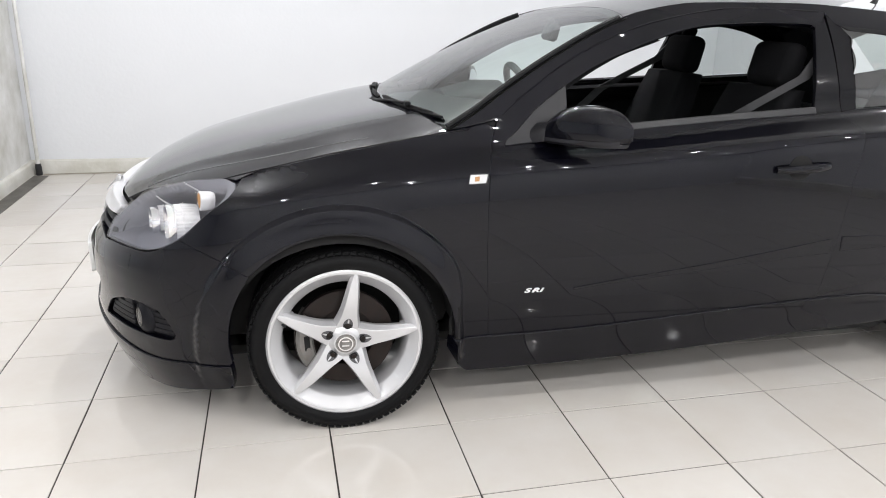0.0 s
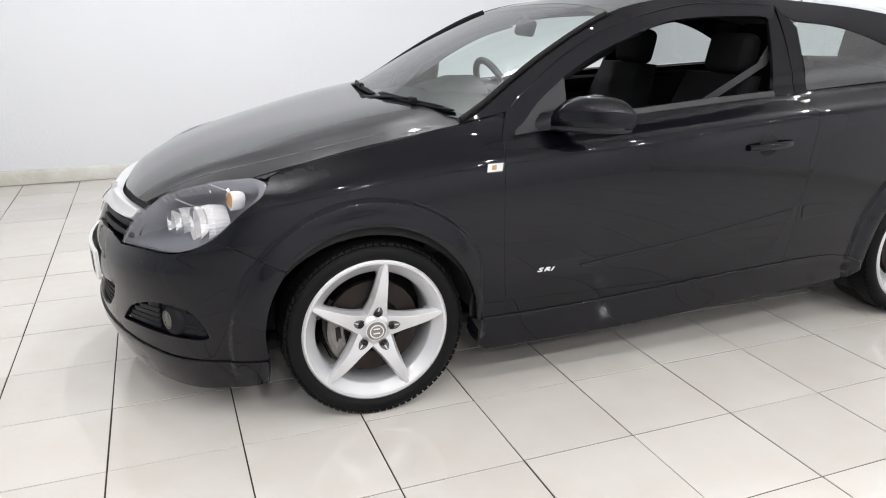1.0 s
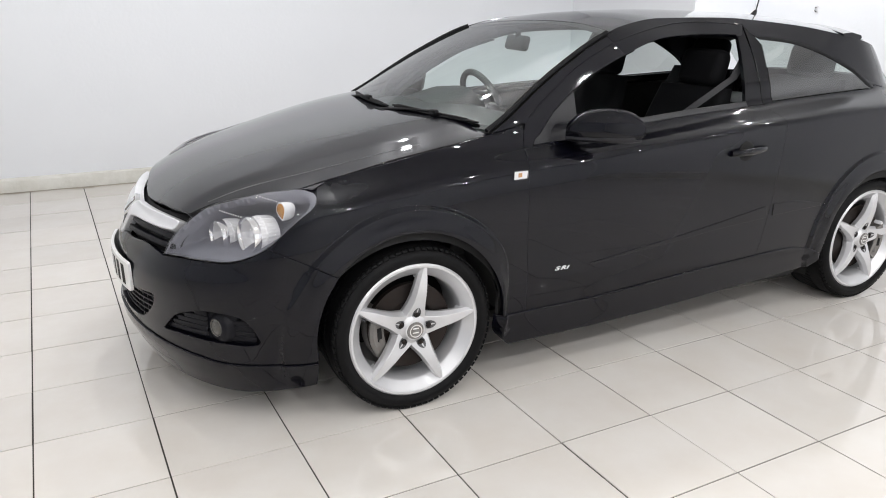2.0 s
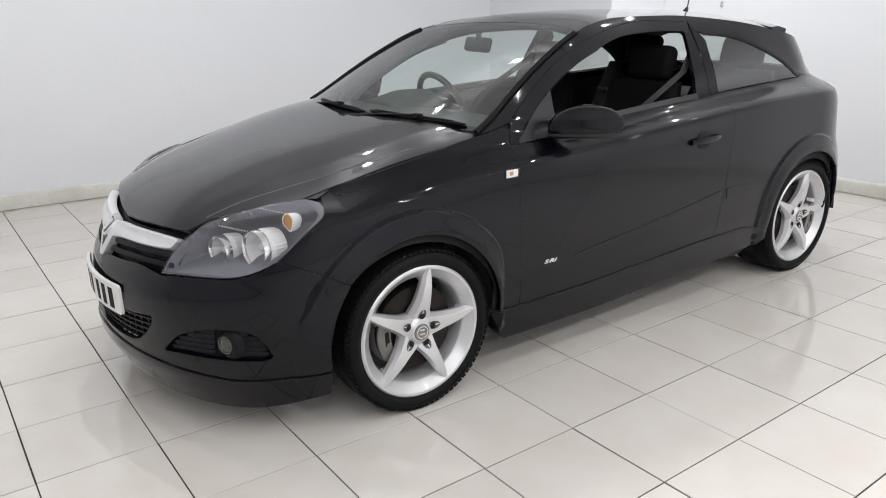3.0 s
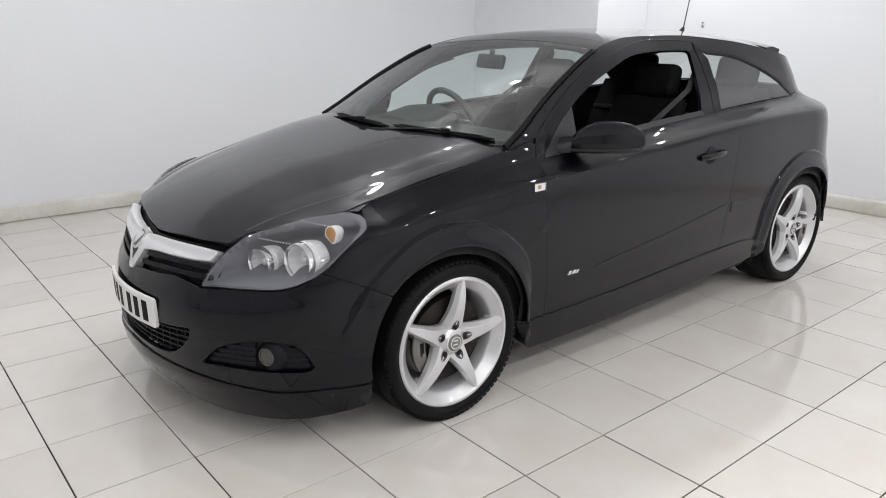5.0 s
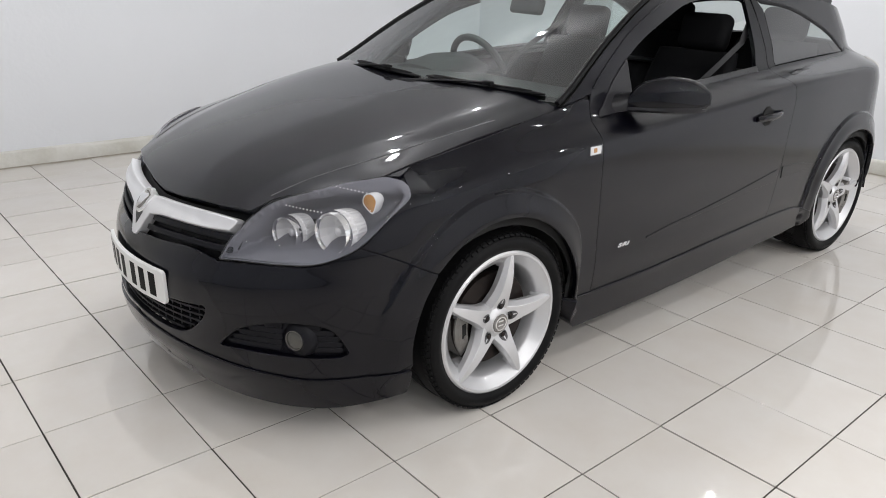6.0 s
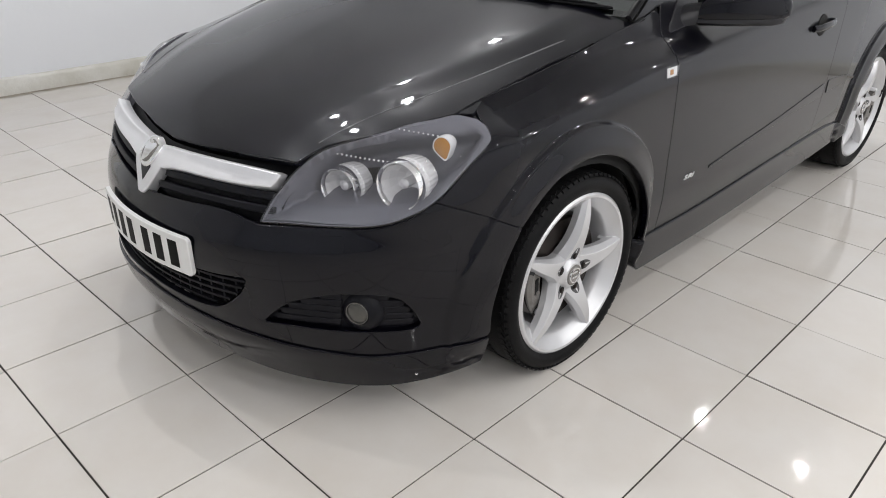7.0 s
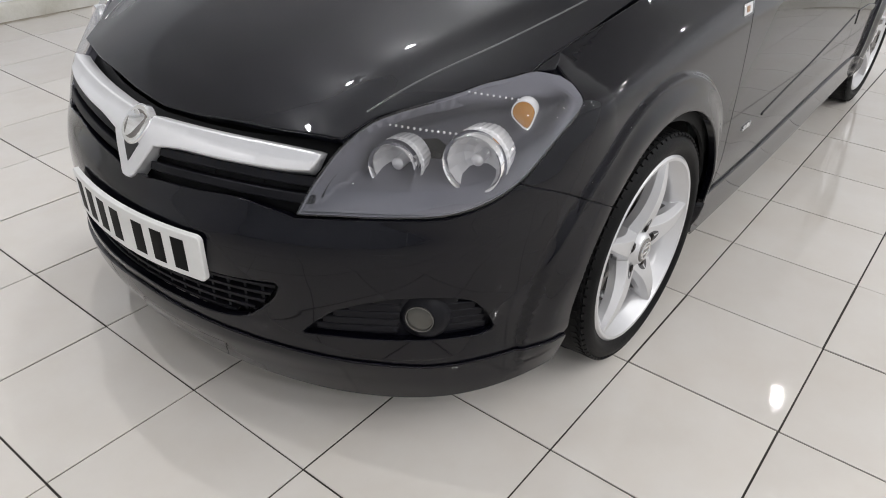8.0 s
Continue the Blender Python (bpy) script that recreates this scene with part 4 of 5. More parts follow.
    part("valve", tube([(-0.2, 0.01, 0.075), (-0.192, 0.0, 0.072)], 0.005, 8), SATIN, w)
    return w


def caliper(cx, s, at):
    """A cast caliper bent round the disc's edge, with its bolts and pad window."""
    f = -1 if s < 0 else 1
    m = Matrix.Translation((cx + 0.014, s * 0.79, HUB)) @ Matrix.Rotation(radians(at), 4, "Y")
    rows = []
    for i in range(13):
        a = radians(mixed(-40, 34, i / 12))
        fat = 1 - 0.35 * abs(i / 6 - 1) ** 3
        o = Vector((math.cos(a), 0, math.sin(a)))
        rows.append([o * r + Vector((0, f * y, 0)) for r, y in ((0.132 - 0.030 * fat, 0.012), (0.134 - 0.026 * fat, 0.022 * fat), (0.148, 0.026 * fat), (0.160, 0.018), (0.166, 0.0), (0.166, -0.05), (0.13, -0.05))])
    c = part("brake_caliper", lofted(rows), ALLOY, car, "dull cast brake caliper", m=m, smooth=30)
    bm = box(0.108, 0.128, -0.006, 0.006, -0.030, 0.026, 0.004)
    part("pad_window", bm, DARK, c, m=m @ Matrix.Translation((0.006, f * 0.020, 0)))
    for a, r in ((42, 0.145), (-26, 0.122), (10, 0.122)):
        q = Matrix.Rotation(radians(-a), 4, "Y") @ Matrix.Translation((r, 0, 0))
        bolt = turned([(0.010, 0.03), (0.010, -0.004), (0.0075, -0.009), (0.0005, -0.009)], 8)
        if f > 0:
            bolt.transform(MIDDLE)
        part("caliper_bolt", bolt, CHROME if a == 42 else ALLOY, c, m=m @ q @ Matrix.Translation((0, f * 0.020, 0)))


WHEEL_Y = 0.853
for cx, wy, grow in ((0.0, WHEEL_Y, 1.0), (WHEELBASE, WHEEL_Y - 0.048, 1.025)):
    build_wheel(pose(cx + 0.014, -wy, (TYRE - 0.001) * grow) @ Matrix.Scale(grow, 4))
    build_wheel(pose(cx + 0.014, wy, (TYRE - 0.001) * grow, 0, 0, 180) @ Matrix.Scale(grow, 4))
    for s in (-1, 1):
        caliper(cx, s, 176 if cx < 1 else 4)

# ---- grille, badge, plate ----
grille_back = join([(-0.41, 0.585), (-0.13, 0.585), (0.13, 0.585), (0.41, 0.585), (0.43, 0.70), (0.43, 0.74), (0.20, 0.722), (0.0, 0.712), (-0.20, 0.722), (-0.43, 0.74), (-0.43, 0.70)])
grille = panel("upper_grille", nose, grille_back, BLACK, car, cell=0.03, lift=-0.035, rim=0, label="black grille with horizontal slats")
for z0, z1, s0 in ((0.637, 0.648, 0.070), (0.602, 0.613, 0.052)):
    for s in (-1, 1):
        line = sm([(s * s0, z0), (s * 0.22, z0 + 0.012), (s * 0.405, z0 + 0.016)])
        top_line = sm([(s * 0.405, z1 + 0.018), (s * 0.22, z1 + 0.013), (s * s0, z1)])
        panel("slat", nose, join(line, top_line), SLAT, grille, cell=0.015, lift=-0.006, rim=0.004, depth=0.03)
for s in (0.18, 0.29):
    for k in (-1, 1):
        panel("grille_rib", nose, join([(k * s, 0.605), (k * (s + 0.006), 0.605), (k * (s + 0.006), 0.68), (k * s, 0.68)]), BLACK, grille, cell=0.02, lift=-0.033, rim=0.001, depth=0.02)
bar_half = sm([(0.0, 0.690), (0.075, 0.696), (0.187, 0.703), (0.306, 0.707), (0.399, 0.705)], 5) + sm([(0.389, 0.679), (0.330, 0.674), (0.218, 0.669), (0.121, 0.664), ny(0.072, 0.652)], 5) + [Vector(ny(0.020, 0.578)), Vector(ny(0.012, 0.571)), Vector((0.0, 0.570))]


def bar_face(s, z):
    q, r = nose(s, 0.69), nose(s, z)
    return Vector((min(q[0] + 0.40 * (z - 0.69), r[0]), q[1], z))


panel("chrome_bar", bar_face, join(bar_half, flip(bar_half[::-1])), CHROME, car, cell=0.014, lift=0.008, rim=0.005, depth=0.03, label="satin chrome grille bar with pointed centre")
badge = panel("badge", bar_face, [Vector(ny(0.037 * math.cos(2 * math.pi * (i + 0.5) / 28), 0.674 + 0.035 * math.sin(2 * math.pi * (i + 0.5) / 28))) for i in range(28)], MIRROR, car, cell=0.012, lift=0.016, rim=0.005, depth=0.012, label="round chrome badge")
panel("badge_disc", bar_face, [Vector(ny(0.028 * math.cos(2 * math.pi * (i + 0.5) / 24), 0.674 + 0.027 * math.sin(2 * math.pi * (i + 0.5) / 24))) for i in range(24)], ALLOY, badge, cell=0.012, lift=0.0175, rim=0.001, depth=0.001)
# raised dark triangle paints the shaded recess below the badge
panel("badge_recess_shade", bar_face, join([ny(-0.028, 0.642), ny(0.028, 0.642), ny(0.0, 0.600)]), SATIN, badge, cell=0.01, lift=0.0095, rim=0.001, depth=0.001)
panel("badge_mark", bar_face, [Vector(ny(0.022 * math.cos(k / 3) * (1 + 0.25 * math.sin(k)), 0.674 + 0.022 * math.sin(k / 3) * (1 + 0.25 * math.cos(k)))) for k in range(19)], MIRROR, badge, cell=0.01, lift=0.0195, rim=0.001, depth=0.002)
mesh_back = panel("lower_grille", nose, shifted(lower_hole), BLACK, car, cell=0.03, lift=-0.04, rim=0.01, depth=0.0, label="black honeycomb lower grille")
grille_end = pchip([0.309, 0.319, 0.332, 0.358, 0.389, 0.418, 0.438], [0.185, 0.232, 0.271, 0.305, 0.328, 0.341, 0.347])
grille_low = pchip([0.0, 0.18, 0.232, 0.271, 0.305, 0.341], [0.313, 0.309, 0.321, 0.334, 0.360, 0.418])
for i in range(6):
    z = 0.324 + 0.0185 * i
    tip = z + 0.004 * i
    e = grille_end(tip)
    line = sm([(-e, tip), (-e * 0.5, mixed(z, tip, 0.25)), (0, z), (e * 0.5, mixed(z, tip, 0.25)), (e, tip)], 5)
    panel("mesh_bar", nose, join(line, shifted(line[::-1], 0, 0.0055)), SLAT, mesh_back, cell=0.02, lift=-0.016, rim=0.001, depth=0.014)
for i in range(-8, 9):
    s = 0.0385 * i
    lo, hi = grille_low(abs(s)), 0.420 + 0.04 * abs(s)
    panel("mesh_rib", nose, join([(s, lo), (s + 0.005, lo), (s + 0.005, hi), (s, hi)]), SLAT, mesh_back, cell=0.02, lift=-0.020, rim=0.001, depth=0.012)
for ob in car.children:
    if ob.name in ("upper_grille", "chrome_bar", "badge"):
        ob.location.y += 0.012
plate_rows = join([Vector(q) for q in rounded(0.506, 0.108, 0.01)])


def plate_face(u, v):
    return Vector((-0.923 + 0.53 * u * u + v * -0.02, -u + 0.004, 0.458 + v))


plate = panel("number_plate", plate_face, plate_rows, PLATE, car, cell=0.03, rim=0.003, depth=0.01, label="white number plate with black characters")
for x0, w in ((-0.228, 0.036), (-0.165, 0.036), (-0.102, 0.036), (-0.039, 0.036), (0.050, 0.036), (0.113, 0.036), (0.176, 0.036)):
    panel("plate_bar", plate_face, join([(x0, -0.040), (x0 + w, -0.040), (x0 + w, 0.039), (x0, 0.039)]), INK, plate, cell=0.03, rim=0.0005, depth=0.0005, lift=0.0006)

# ---- head lamps and fog lamps ----
lamp_line = join(sm([(0.377, 0.596), (0.452, 0.604), (0.552, 0.609), (0.656, 0.616), (0.732, 0.638), (0.797, 0.675), (0.874, 0.752), (0.950, 0.803), (0.984, 0.826)], 5),
                 sm([(0.978, 0.836), (0.903, 0.844), (0.802, 0.838), (0.687, 0.828), (0.559, 0.805), (0.478, 0.779), (0.440, 0.755), (0.415, 0.717), (0.400, 0.666)], 5))


def cup(name, centre, axis, r, depth, mat, parent, label, up=(0, 0, 1)):
    """A turned part whose mouth lies at centre and faces along axis."""
    m = Matrix.Translation(centre) @ Vector(axis).to_track_quat("-Y", "Z").to_matrix().to_4x4()
    return part(name, turned([(q * r, d * depth) for q, d in ((1.0, 0.0), (0.98, 0.12), (0.90, 0.42), (0.72, 0.74), (0.42, 0.95), (0.16, 1.0), (0.001, 1.0))], 14), mat, parent, label, m=m, smooth=12)


for s in (-1, 1):
    flat = (lambda q: q) if s < 0 else (lambda q: Vector((q[0], -q[1], q[2])))
    head = new("headlamp")
    head.parent = car
    tagged(head, "clear headlamp with dark lining and twin chrome reflectors")

    def on_nose(a, b, s=s):
        q = nose(a, b)
        return q if s < 0 else Vector((q[0], -q[1], q[2]))

    mid = sum((Vector(q) for q in lamp_line), Vector((0, 0))) / len(lamp_line)
    inset = [mid + (Vector(q) - mid) * 0.985 for q in lamp_line]
    panel("lamp_cover", on_nose, lamp_line, LENS, head, cell=0.025, rim=0.003, depth=0.003, lift=0.0, label="clear plastic lamp cover")
    centres = [(Vector((-0.525, -0.683, 0.697)), 0.057, 0.066), (Vector((-0.597, -0.536, 0.668)), 0.048, 0.058)]
    panel("lamp_frame", on_nose, lamp_line, LAMP_GREY, head, holes=[inset], cell=0.025, rim=0.0, depth=0.03, lift=-0.006, label="dark grey lamp frame")

    fence = stepped([Vector(q) for q in lamp_line], 0.004)

    def lining(a, b, s=s):
        """The lining, sunk deep behind the cover but for its rim."""
        near = min(math.hypot(a - q[0], b - q[1]) for q in fence)
        deep = 0.006 + ramp(-0.010, 0.075, near) * mixed(0.165, 0.120, ramp(0.46, 0.72, a)) * ramp(0.98, 0.80, a)
        q = nose(a, b) + Vector((1.0, 0.30, -0.03)) * deep
        return q if s < 0 else Vector((q[0], -q[1], q[2]))

    panel("lamp_lining", lining, [mid + (Vector(q) - mid) * 0.99 for q in lamp_line], LAMP_GREY, head, cell=0.010, rim=0.0, depth=0.0, guides=[[mid + (Vector(q) - mid) * k for q in fence[::2]] for k in (0.96, 0.92, 0.87, 0.81, 0.74)], label="dark grey lamp lining")
    for c, r, d in centres:
        ax = flat(Vector((-0.96, -0.26, 0.03)))
        c = flat(c)
        m = Matrix.Translation(c) @ ax.to_track_quat("-Y", "Z").to_matrix().to_4x4()
        cup("reflector", c, ax, r, d, BOWL, head, "chrome reflector bowl")
        part("reflector_ring", turned([(r * 1.0, 0.004), (r * 1.02, -0.008), (r * 1.09, -0.012), (r * 1.15, -0.006), (r * 1.16, 0.012)], 40), MIRROR, head, "satin chrome ring", m=m)
        flute = turned([(r * 1.10, 0.006), (r * 1.08, d * 0.5), (r * 1.12, d * 0.54), (r * 1.06, d * 1.0), (r * 1.0, d * 1.3)], 128)
        for v in flute.verts:
            k = 1 + 0.014 * math.sin(32 * math.atan2(v.co.z, v.co.x)) + 0.010 * math.sin(7 * math.atan2(v.co.z, v.co.x))
            v.co.x, v.co.z = v.co.x * k, v.co.z * k
        part("reflector_tube", flute, TUBE, head, "fluted chrome reflector side", m=m, smooth=25)
        part("bulb_shield", turned([(0.012, d * 0.95), (0.013, d * 0.3), (0.008, d * 0.22), (0.0005, d * 0.2)], 16), CHROME, head, m=m)
    bm = bmesh.new()
    for k in range(17):
        q = on_nose(mixed(0.440, 0.640, k / 16), mixed(0.752, 0.744, k / 16)) + flat(Vector((0.045, 0.016, 0)))
        bmesh.ops.create_icosphere(bm, subdivisions=1, radius=0.0032, matrix=Matrix.Translation(q))
    part("lamp_ridge", bm, CHROME, head, "row of small bright beads")
    ic = flat(Vector((-0.412, -0.729, 0.786)))
    bm = bmesh.new()
    for k in range(10):
        q = on_nose(0.655, 0.822).lerp(ic + flat(Vector((-0.012, 0.006, 0.026))), k / 9) + flat(Vector((0.006, 0.003, -0.004)))
        bmesh.ops.create_icosphere(bm, subdivisions=1, radius=0.0026, matrix=Matrix.Translation(q))
    part("lamp_ridge", bm, CHROME, head, "row of small bright beads")
    m = Matrix.Translation(ic + flat(Vector((-0.012, 0.004, 0)))) @ flat(Vector((-0.93, -0.36, 0.06))).to_track_quat("-Y", "Z").to_matrix().to_4x4() @ Matrix.Rotation(radians(18 * s), 4, "Y") @ Matrix.Scale(1.12, 4)

    def drop(profile):
        """A turned shape drawn out to a point below."""
        bm = turned(profile, 36)
        for v in bm.verts:
            r = math.hypot(v.co.x, v.co.z)
            if r > 1e-4:
                down = max(0.0, -v.co.z / r)
                v.co.z -= 0.45 * r * down ** 4
                v.co.x *= 1 - 0.25 * down ** 2
        return bm

    ind = part("indicator_tube", drop([(0.0195, 0.001), (0.0205, -0.002), (0.0225, -0.001), (0.0228, 0.014), (0.0215, 0.030), (0.018, 0.040), (0.0005, 0.044)]), TUBE, head, "chrome indicator tube", m=m)
    part("indicator_lens", drop([(0.0196, 0.0), (0.015, -0.004), (0.0005, -0.005)]), AMBER, ind, "amber indicator lens", m=m)
    fog = panel("fog_surround", on_nose, fog_hole, SLAT, car, cell=0.02, lift=-0.022, rim=0.010, depth=0.0, label="black slatted fog lamp surround")
    fog_in = pchip([0.318, 0.365, 0.401, 0.419, 0.432], [0.408, 0.435, 0.484, 0.530, 0.566])
    fog_out = pchip([0.324, 0.392, 0.416, 0.427, 0.434], [0.786, 0.760, 0.722, 0.692, 0.66])
    for k in range(5):
        z = 0.332 + 0.0195 * k
        for p0, p1 in ((fog_in(z + 0.010) + 0.006, 0.585), (0.655, fog_out(z + 0.012) - 0.006)):
            if p1 - p0 < 0.03:
                continue
            line = sm([(p0, z), ((p0 + p1) / 2, z + 0.002), (p1, z + 0.001)], 6)
            panel("surround_slat", on_nose, join(line, shifted(line[::-1], 0, 0.0105)), SLAT, fog, cell=0.015, lift=-0.012, rim=0.005, depth=0.012)
    fc = flat(Vector((-0.651, -0.657, 0.374)))
    ax = flat(Vector((-0.90, -0.42, 0.03)))
    m = Matrix.Translation(fc) @ ax.to_track_quat("-Y", "Z").to_matrix().to_4x4()
    part("fog_bezel", turned([(0.066, 0.05), (0.060, 0.016), (0.049, 0.003), (0.034, -0.004), (0.031, -0.002)], 36), SLAT, fog, m=m)
    part("fog_rim", turned([(0.0312, -0.002), (0.031, -0.005), (0.0295, -0.005), (0.029, 0.000)], 36), ALLOY, fog, "thin satin rim", m=m)
    part("fog_lamp", turned([(0.0292, -0.001), (0.026, -0.004), (0.017, -0.006), (0.0005, -0.007)], 36), FROST, fog, "pale ribbed fog lamp lens", m=m)

# ---- mirrors, handles, repeaters, trim ----
def letters(owner, f, x0, z0, way):
    """Raised slanted letters on the surface f, one mesh each."""
    place = 0.0
    for sign, wide in (("S", 0.0265), ("R", 0.028), ("i", 0.012)):
        curve = bpy.data.curves.new("letter", "FONT")
        curve.body, curve.size, curve.extrude, curve.shear, curve.offset = sign, 0.0205, 0.0012, 0.35, 0.0008
        made = new("letter", curve)
        me = bpy.data.meshes.new_from_object(made.evaluated_get(bpy.context.evaluated_depsgraph_get()))
        bpy.data.objects.remove(made)
        for v in me.vertices:
            x, z = x0 + way * (place + v.co.x * 2.0), z0 + v.co.y
            v.co = f(x, z) + Vector((0, math.copysign(1, f(x, z)[1]), 0)) * (0.0022 + v.co.z)
        me.materials.append(CHROME)
        ob = new("letter", me)
        ob.parent = owner
        place += wide


for s in (-1, 1):
    f = 1 if s < 0 else -1
    mir = new("wing_mirror")
    mir.parent = car
    tagged(mir, "glossy black door mirror housing")
    # shell: sections from the foot outwards, rounded in front, flat behind
    d_line = ((0.06, 0.0), (0.01, 0.06), (0.0, 0.26), (0.02, 0.52), (0.09, 0.75), (0.26, 0.92), (0.55, 0.985), (0.82, 1.0), (0.97, 0.97), (1.0, 0.90), (1.0, 0.06), (0.96, 0.0))
    rows, tray = [], []
    for k, rise in ((0.0, 0.078), (0.04, 0.089), (0.12, 0.102), (0.22, 0.111), (0.36, 0.116), (0.52, 0.115), (0.66, 0.110), (0.78, 0.101), (0.88, 0.086), (0.95, 0.066), (0.985, 0.047), (1.0, 0.03)):
        y = mixed(0.775, 0.985, k)
        xf = 0.688 + 0.085 * k + 0.095 * k ** 3 + 0.02 * ramp(0.9, 1.0, k)
        xr = 0.795 + 0.105 * k
        zb = 0.968 + 0.012 * k + 0.014 * ramp(0.93, 1.0, k)
        rows.append([Vector((xf + (xr - xf) * p, f * -y, zb + rise * q)) for p, q in d_line])
        tray.append([Vector((xf + (xr - xf) * p, f * -(y + 0.002 * k), zb + q)) for p, q in ((0.10, -0.002), (0.0, 0.008), (-0.02, -0.003), (0.10, -0.012), (0.85, -0.012), (1.0, -0.003), (0.97, -0.001))])
    part("mirror_shell", lofted(rows), PAINT, mir, smooth=50)
    part("mirror_tray", lofted(tray[:-2]), SAIL, mir, "grey-black plastic lower edge", smooth=50)
    foot = []
    door_ring = ((0.640, 0.950), (0.632, 0.968), (0.640, 0.990), (0.665, 1.012), (0.715, 1.015), (0.762, 1.000), (0.770, 0.962), (0.72, 0.950))
    shell_ring = ((0.700, 0.962), (0.692, 0.980), (0.694, 1.000), (0.712, 1.018), (0.755, 1.026), (0.790, 1.020), (0.795, 0.965), (0.75, 0.960))
    for k, ease in ((0.0, 0.0), (0.35, 0.30), (0.7, 0.68), (1.0, 1.0)):
        foot.append([Vector((mixed(p[0], q[0], ease), f * -mixed(width(p[0], p[1]) - 0.014, 0.778, k), mixed(p[1], q[1], ease))) for p, q in zip(door_ring, shell_ring)])
    part("mirror_foot", lofted(foot), SAIL, mir, "satin grey-black mirror foot", smooth=50)
    glass_rows = []
    for dx in (0.003, 0.006):
        glass_rows.append([Vector((0.795 + 0.105 * ((y - 0.775) / 0.21) + dx, f * -y, z)) for y, z in ((0.790, 0.978), (0.785, 1.02), (0.80, 1.05), (0.85, 1.072), (0.90, 1.066), (0.945, 1.045), (0.962, 1.02), (0.958, 0.99))])
    part("mirror_glass", lofted(glass_rows), MIRROR, mir, smooth=30)

    hy = f * -(width(1.62, 0.865))
    hand = new("door_handle")
    hand.parent = doors[0 if s < 0 else 1]
    tagged(hand, "black bar door handle over a flat black disc")
    rows = []
    for i in range(9):
        t = i / 8
        x = 1.515 + 0.21 * t
        w = 0.0125 + 0.003 * math.sin(math.pi * t)
        d = 0.006 + 0.016 * math.sin(math.pi * min(1, max(0, t))) ** 0.5
        rows.append([Vector((x, hy - f * (d + 0.010 * math.cos(2 * math.pi * j / 12)), 0.866 + 0.010 * (t - 0.5) + w * math.sin(2 * math.pi * j / 12))) for j in range(12)])
    part("handle_grip", lofted(rows), PAINT, hand, smooth=60)
    def on_side(x, z, s=s):
        q = side(x, z)
        return q if s < 0 else Vector((q[0], -q[1], q[2]))

    # no hollow here: a flat disc whose black stands for the recess's shade
    panel("handle_recess_shade", on_side, [Vector((1.613 + 0.044 * math.cos(math.pi * i / 14), 0.866 + 0.041 * math.sin(math.pi * i / 14))) for i in range(28)], DARK, hand, cell=0.02, lift=0.0030, rim=0.002, depth=0.003, label="flat black disc for the shaded finger recess")
    rep = panel("side_repeater", on_side, join([(0.418, 0.838), (0.476, 0.840), (0.484, 0.869), (0.424, 0.868)]), LENS, car, cell=0.02, lift=0.006, rim=0.003, depth=0.006, label="small clear indicator repeater")
    panel("repeater_back", on_side, join([(0.420, 0.840), (0.474, 0.842), (0.481, 0.867), (0.426, 0.866)]), PLATE, rep, cell=0.02, lift=0.002, rim=0.001, depth=0.002)
    panel("repeater_bulb", on_side, join([(0.438, 0.847), (0.452, 0.848), (0.454, 0.861), (0.440, 0.860)]), AMBER, rep, cell=0.02, lift=0.0045, rim=0.001, depth=0.002)
    trim = panel("trim_badge", on_side, join([(0.650, 0.4635), (0.662, 0.4635), (0.663, 0.4655), (0.651, 0.4655)]), CHROME, car, cell=0.01, lift=0.0025, rim=0.0006, depth=0.0025, label="small chrome trim badge")
    letters(trim, on_side, 0.620 if s < 0 else 0.697, 0.460, 1 if s < 0 else -1)
    panel("rubbing_strip", on_side, join(sm([(0.80, 0.466), (0.976, 0.489), (1.236, 0.519), (1.504, 0.556), (1.785, 0.600)]), sm([(1.789, 0.548), (1.504, 0.530), (1.236, 0.503), (0.976, 0.482), (0.80, 0.462)])), PAINT, doors[0 if s < 0 else 1], cell=0.02, lift=0.0035, rim=0.0032, depth=0.005, label="black rubbing strip")
    panel("rubbing_strip", on_side, join(sm([(1.832, 0.606), (2.0, 0.602), (2.167, 0.574)]), sm([(2.167, 0.569), (2.0, 0.562), (1.834, 0.554)])), PAINT, car, cell=0.02, lift=0.0035, rim=0.0032, depth=0.005, label="black rubbing strip")

# ---- wipers and aerial ----
def on_screen(y, v, up):
    """A place a little above the foot of the windscreen."""
    return screen(y / 0.735, v) + Vector((-0.4, 0, 0.9)) * up


